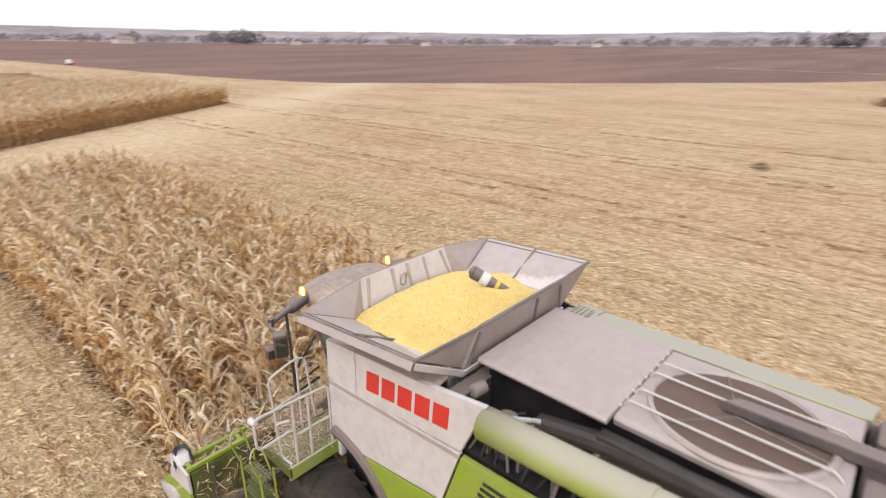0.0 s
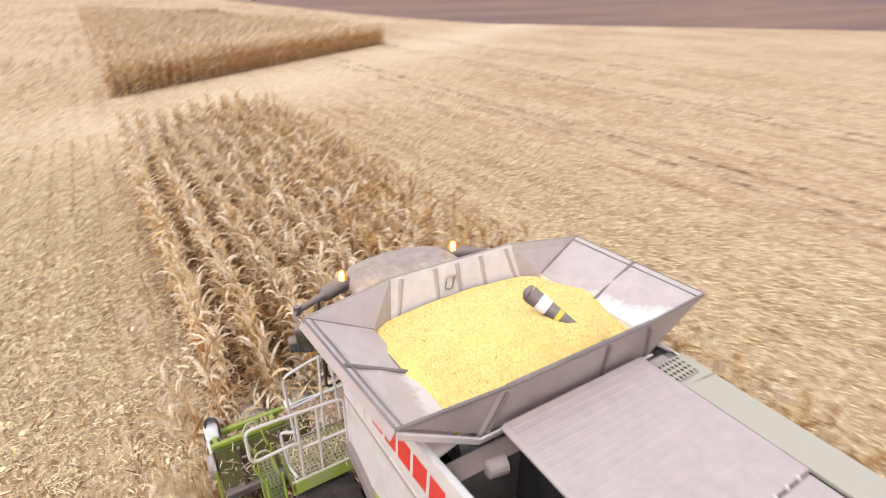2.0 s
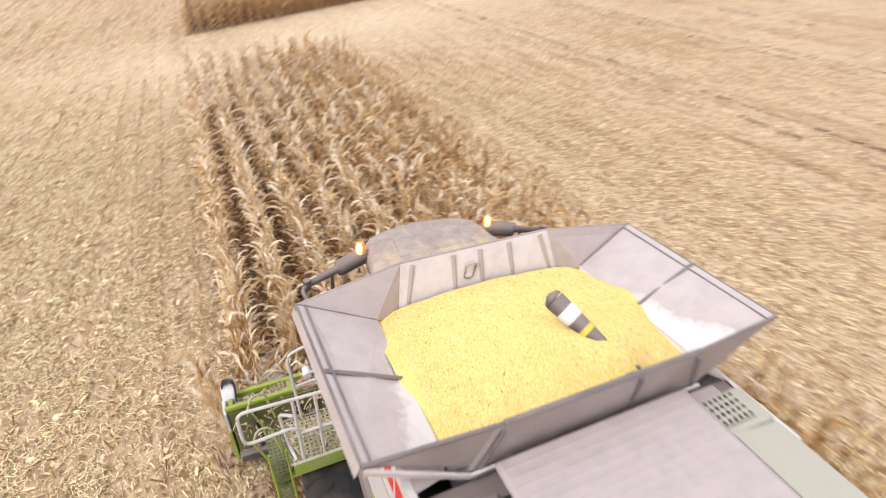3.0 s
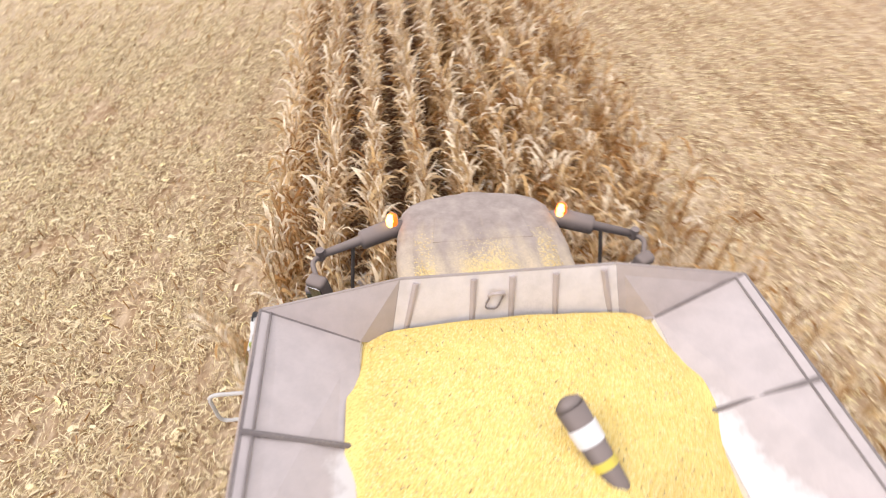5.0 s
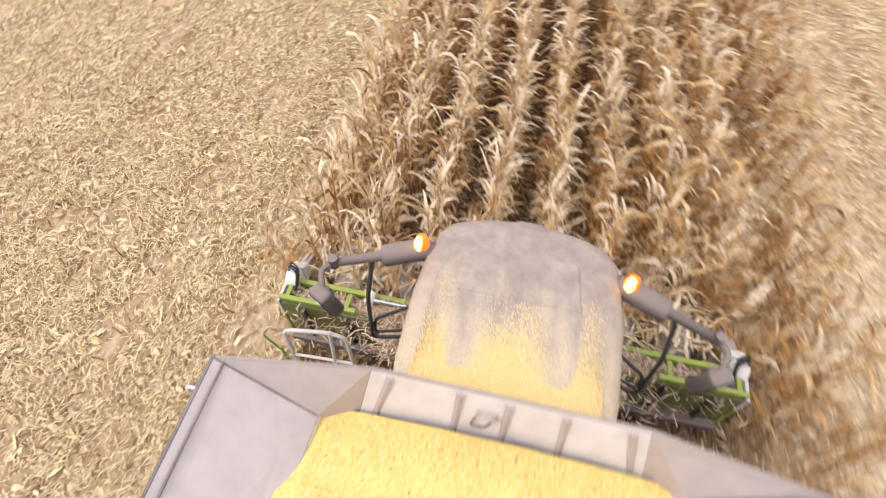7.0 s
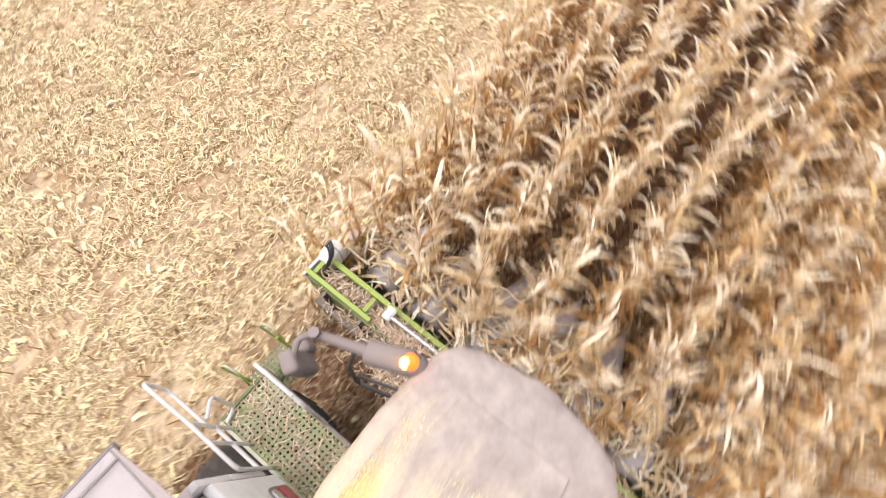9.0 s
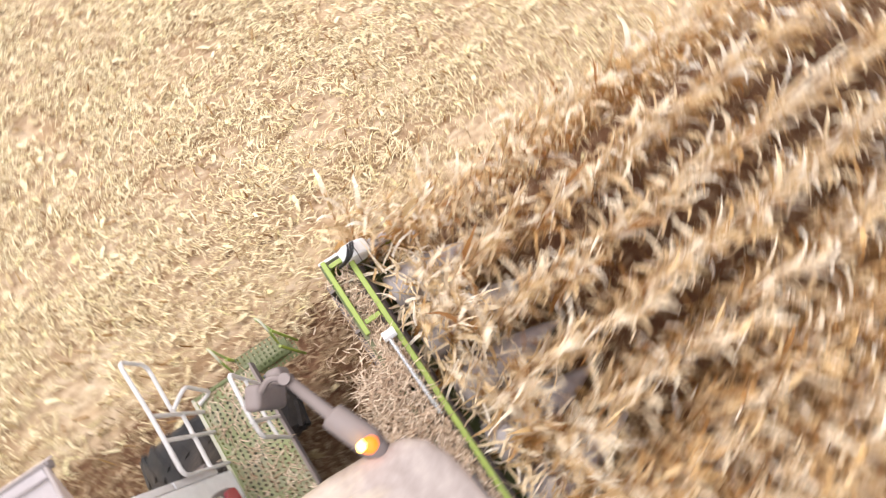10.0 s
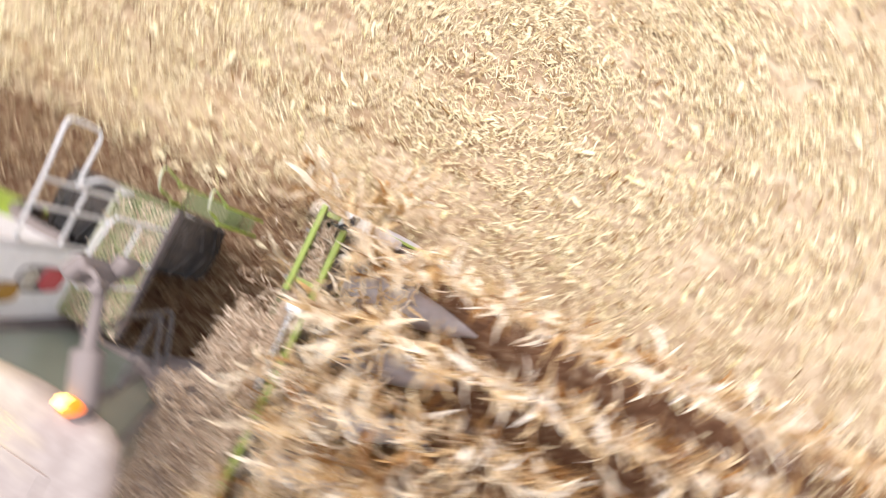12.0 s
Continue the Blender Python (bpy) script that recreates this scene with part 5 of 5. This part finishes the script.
tagged(harvester, "white and lime green combine harvester with an open, grain-filled tank", "combine harvester")
build_tank(harvester)
build_body(harvester)
build_cab(harvester)
build_platform(harvester)
build_wheels(harvester)
build_header(harvester)


# ---- what lies on the harvester ----
def pile_z(x, y):
    """Height of the heaped grain over the tank's floor plan."""
    u, v = min(1.0, abs(x) / 1.2), (y + 1.15) / 1.4
    side = 3.82 - 0.03 * y + 0.13 * math.exp(-((y + 0.85) / 0.45) ** 2)
    z = side + (4.15 - side) * (1 - u ** 2.0) ** 0.9 * max(0.0, 1 - v * v)
    z += 0.15 * math.exp(-((x - 0.02) ** 2 + (y + 1.36) ** 2) / 0.085)
    d = math.hypot(x - 0.4, y + 1.66)
    z += 0.17 * math.exp(-(d / 0.27) ** 2)
    return z + 0.012 * noise.noise((x * 4, y * 4, 0))


def build_grain():
    nx, ny = 56, 40
    verts, faces = [], []
    for j in range(ny + 1):
        for i in range(nx + 1):
            y = -1.84 + 1.77 * j / ny
            half = 1.26
            x = -half + 2 * half * i / nx
            verts.append((x, y, pile_z(x, y)))
    faces = [(j * (nx + 1) + i, j * (nx + 1) + i + 1, (j + 1) * (nx + 1) + i + 1, (j + 1) * (nx + 1) + i) for j in range(ny) for i in range(nx)]
    bed = new("maize_grain", mesh_from("maize_grain", verts, faces, GRAIN))
    for p in bed.data.polygons:
        p.use_smooth = True
    tagged(bed, "heap of bright yellow maize grain in the tank", "grain", kind="stuff")
    rnd = random.Random(6)

    def kernels(n, place, size):
        v, f = [], []
        for _ in range(n):
            x, y, z = place()
            s, a = size * rnd.uniform(0.8, 1.3), rnd.uniform(0, 6.28)
            ca, sa, k = math.cos(a) * s, math.sin(a) * s, len(v)
            t = rnd.uniform(-0.4, 0.4) * s
            v += [(x + ca, y + sa, z + t), (x - sa * 0.7, y + ca * 0.7, z), (x - ca, y - sa, z - t), (x + sa * 0.7, y - ca * 0.7, z), (x, y, z + s * 0.6)]
            f += [(k, k + 1, k + 4), (k + 1, k + 2, k + 4), (k + 2, k + 3, k + 4), (k + 3, k, k + 4)]
        return v, f

    def on_pile():
        x, y = rnd.uniform(-1.13, 1.13), rnd.uniform(-1.8, -0.1)
        return x, y, pile_z(x, y)

    v, f = kernels(26000, on_pile, 0.0095)
    top = new("maize_kernels", mesh_from("maize_kernels", v, f, KERNEL))
    tagged(top, "loose yellow maize kernels on the heap", "grain", kind="stuff")
    out = strew(480, rnd, lambda: (lambda x, y: (x, y, pile_z(x, y) + 0.006))(rnd.uniform(-1.1, 1.1), rnd.uniform(-1.7, -0.15)), 0.008, 0.024, 0.007)
    bits = new("cob_bits", mesh_from("cob_bits", out[0], out[1], SHADE_COB_BROWN))
    tagged(bits, "brown cob and husk bits among the grain", "chaff", kind="stuff")

    def on_roof():
        while True:
            x, y = rnd.uniform(-0.71, 0.71), rnd.uniform(0.1, 1.45)
            depth = 0.56 + 0.1 * noise.noise((x * 2.2, 4.0, 0)) + 0.07 * noise.noise((x * 9, 1.0, 0)) - 0.15 * x * x
            keep = 1.0 / (1.0 + math.exp((y - depth) * 9)) + 0.14 * max(0.0, 0.5 + noise.noise((x * 6.0, y * 2.5, 2.0))) * (1.3 - y)
            keep *= min(1.0, (0.72 - abs(x)) * 12)
            if rnd.random() < keep:
                return x, y, 3.645 + 0.02 * (1 - (x / 0.7) ** 2) + max(0, 0.05 - 0.13 * (y - 0.1))

    v, f = kernels(64000, on_roof, 0.0068)
    spilt = new("spilt_grain", mesh_from("spilt_grain", v, f, SPILT))
    tagged(spilt, "spilt yellow maize grain on the cab roof", "grain", kind="stuff")

    def in_trough():
        x = rnd.uniform(-2.75, 2.75)
        if abs(x) > 1.9 and rnd.random() < 0.6:
            x *= 0.6
        y = rnd.uniform(1.35, 2.0) if abs(x) < 1.5 else rnd.uniform(1.8, 2.0)
        return x, y, 1.18 + 0.14 * math.exp(-(x / 1.7) ** 4) + rnd.uniform(-0.08, 0.1) - 0.05 * max(0, 1.6 - y)

    out = strew(6500, rnd, in_trough, 0.04, 0.18, 0.022)
    def on_feeder():
        x, y = rnd.gauss(0, 0.7), rnd.uniform(1.2, 1.98)
        z = 2.12 - (y - 1.0) * 1.3 if abs(x) < 0.78 else 1.2
        return x, y, max(z, 1.16) + rnd.uniform(0, 0.12)

    hang = strew(420, rnd, lambda: (rnd.uniform(-2.85, 2.85), 1.7 - rnd.uniform(0, 0.05), rnd.uniform(0.5, 1.3)), 0.06, 0.3, 0.016)
    k = len(out[0])
    out[0].extend(hang[0])
    out[1].extend(tuple(q + k for q in face) for face in hang[1])
    more = strew(3600, rnd, on_feeder, 0.04, 0.2, 0.024)
    k = len(out[0])
    out[0].extend(more[0])
    out[1].extend(tuple(q + k for q in face) for face in more[1])
    heap = new("header_chaff", mesh_from("header_chaff", out[0], out[1], CHAFF))
    tagged(heap, "chopped stalks and chaff heaped on the header", "chaff", kind="stuff")
    out = strew(420, rnd, lambda: (rnd.uniform(-2.2, -0.85), rnd.uniform(0.05, 0.62), 2.01), 0.03, 0.15, 0.015)
    dust = new("platform_chaff", mesh_from("platform_chaff", out[0], out[1], CHAFF))
    tagged(dust, "straw bits on the access platform", "chaff", kind="stuff")

    # leaves and stalks torn loose over the dividers
    out = ([], [], [])
    for _ in range(900):
        leaf_strip(out, (rnd.uniform(-2.65, 2.65), rnd.uniform(2.25, 3.1), rnd.uniform(0.75, 1.2)), rnd.uniform(0, 6.28), rnd.uniform(0.2, 0.65), rnd.uniform(0.02, 0.06), rnd.uniform(-0.1, 1.0), rnd.uniform(0.6, 3.0), 5, rnd, 1.2)
    torn = new("torn_leaves", mesh_from("torn_leaves", out[0], out[1], PALE))
    tagged(torn, "torn maize leaves and husks over the dividers", "chaff", kind="stuff")
    return [bed, top, bits, spilt, heap, dust, torn]


load = build_grain()


# ---- motion ----
def motions():
    rows = [(t, pose(*travel(t), 0, 0, 0, -1.0)) for t in range(13)]
    walk(harvester, rows)
    for ob in load:
        walk(ob, rows)
    for wh, x, y, r in wheels:
        step = 0.6 if r > 0.8 else 0.4
        times = [i * step for i in range(int(12 / step) + 1)]
        walk(wh, [(t, pose(x, y, r, -math.degrees((travel(t)[1] - travel(0)[1]) / r), 0, 0)) for t in times])
    # each clump is plucked down between the dividers as the header reaches it
    for ob, x, y, spin, lean_a, lean_b in clumps:
        t_cut = (y - CUT - travel(0)[1]) / 1.255
        up = pose(x, y, 0, 0, 0, spin)
        if t_cut - 0.75 > 12:
            continue
        out = -1 if x < ROW_X[0] + 0.3 else (1 if x > ROW_X[-1] - 0.3 else 0)
        rows = []
        for dt, z, lean, side in ((-0.75, 0, 0, 0), (-0.35, -0.15, 6 + 6 * lean_a, 8 * lean_b + 9 * out), (0.1, -0.95 + 0.25 * abs(out), 16 + 10 * lean_a, 14 * lean_b + 20 * out), (0.6, -2.1 + 0.1 * abs(out), 20 + 10 * lean_a, 16 * lean_b + 24 * out), (1.1, -3.2, 20, 10 * lean_b)):
            rows.append((t_cut + dt, pose(x, y, z) @ pose(0, 0, 0, -lean, side, 0) @ pose(0, 0, 0, 0, 0, spin)))
        rows = [r for r in rows if 0 < r[0] < 12]
        first = up if t_cut - 0.75 >= 0 else (pose(x, y, -0.5 + min(0, -(0.2 - t_cut) * 1.6), -8, 6 * lean_b, 0) @ pose(0, 0, 0, 0, 0, spin))
        last = rows[-1][1] if rows else up
        walk(ob, [(0, first)] + rows + [(12, last)])


motions()
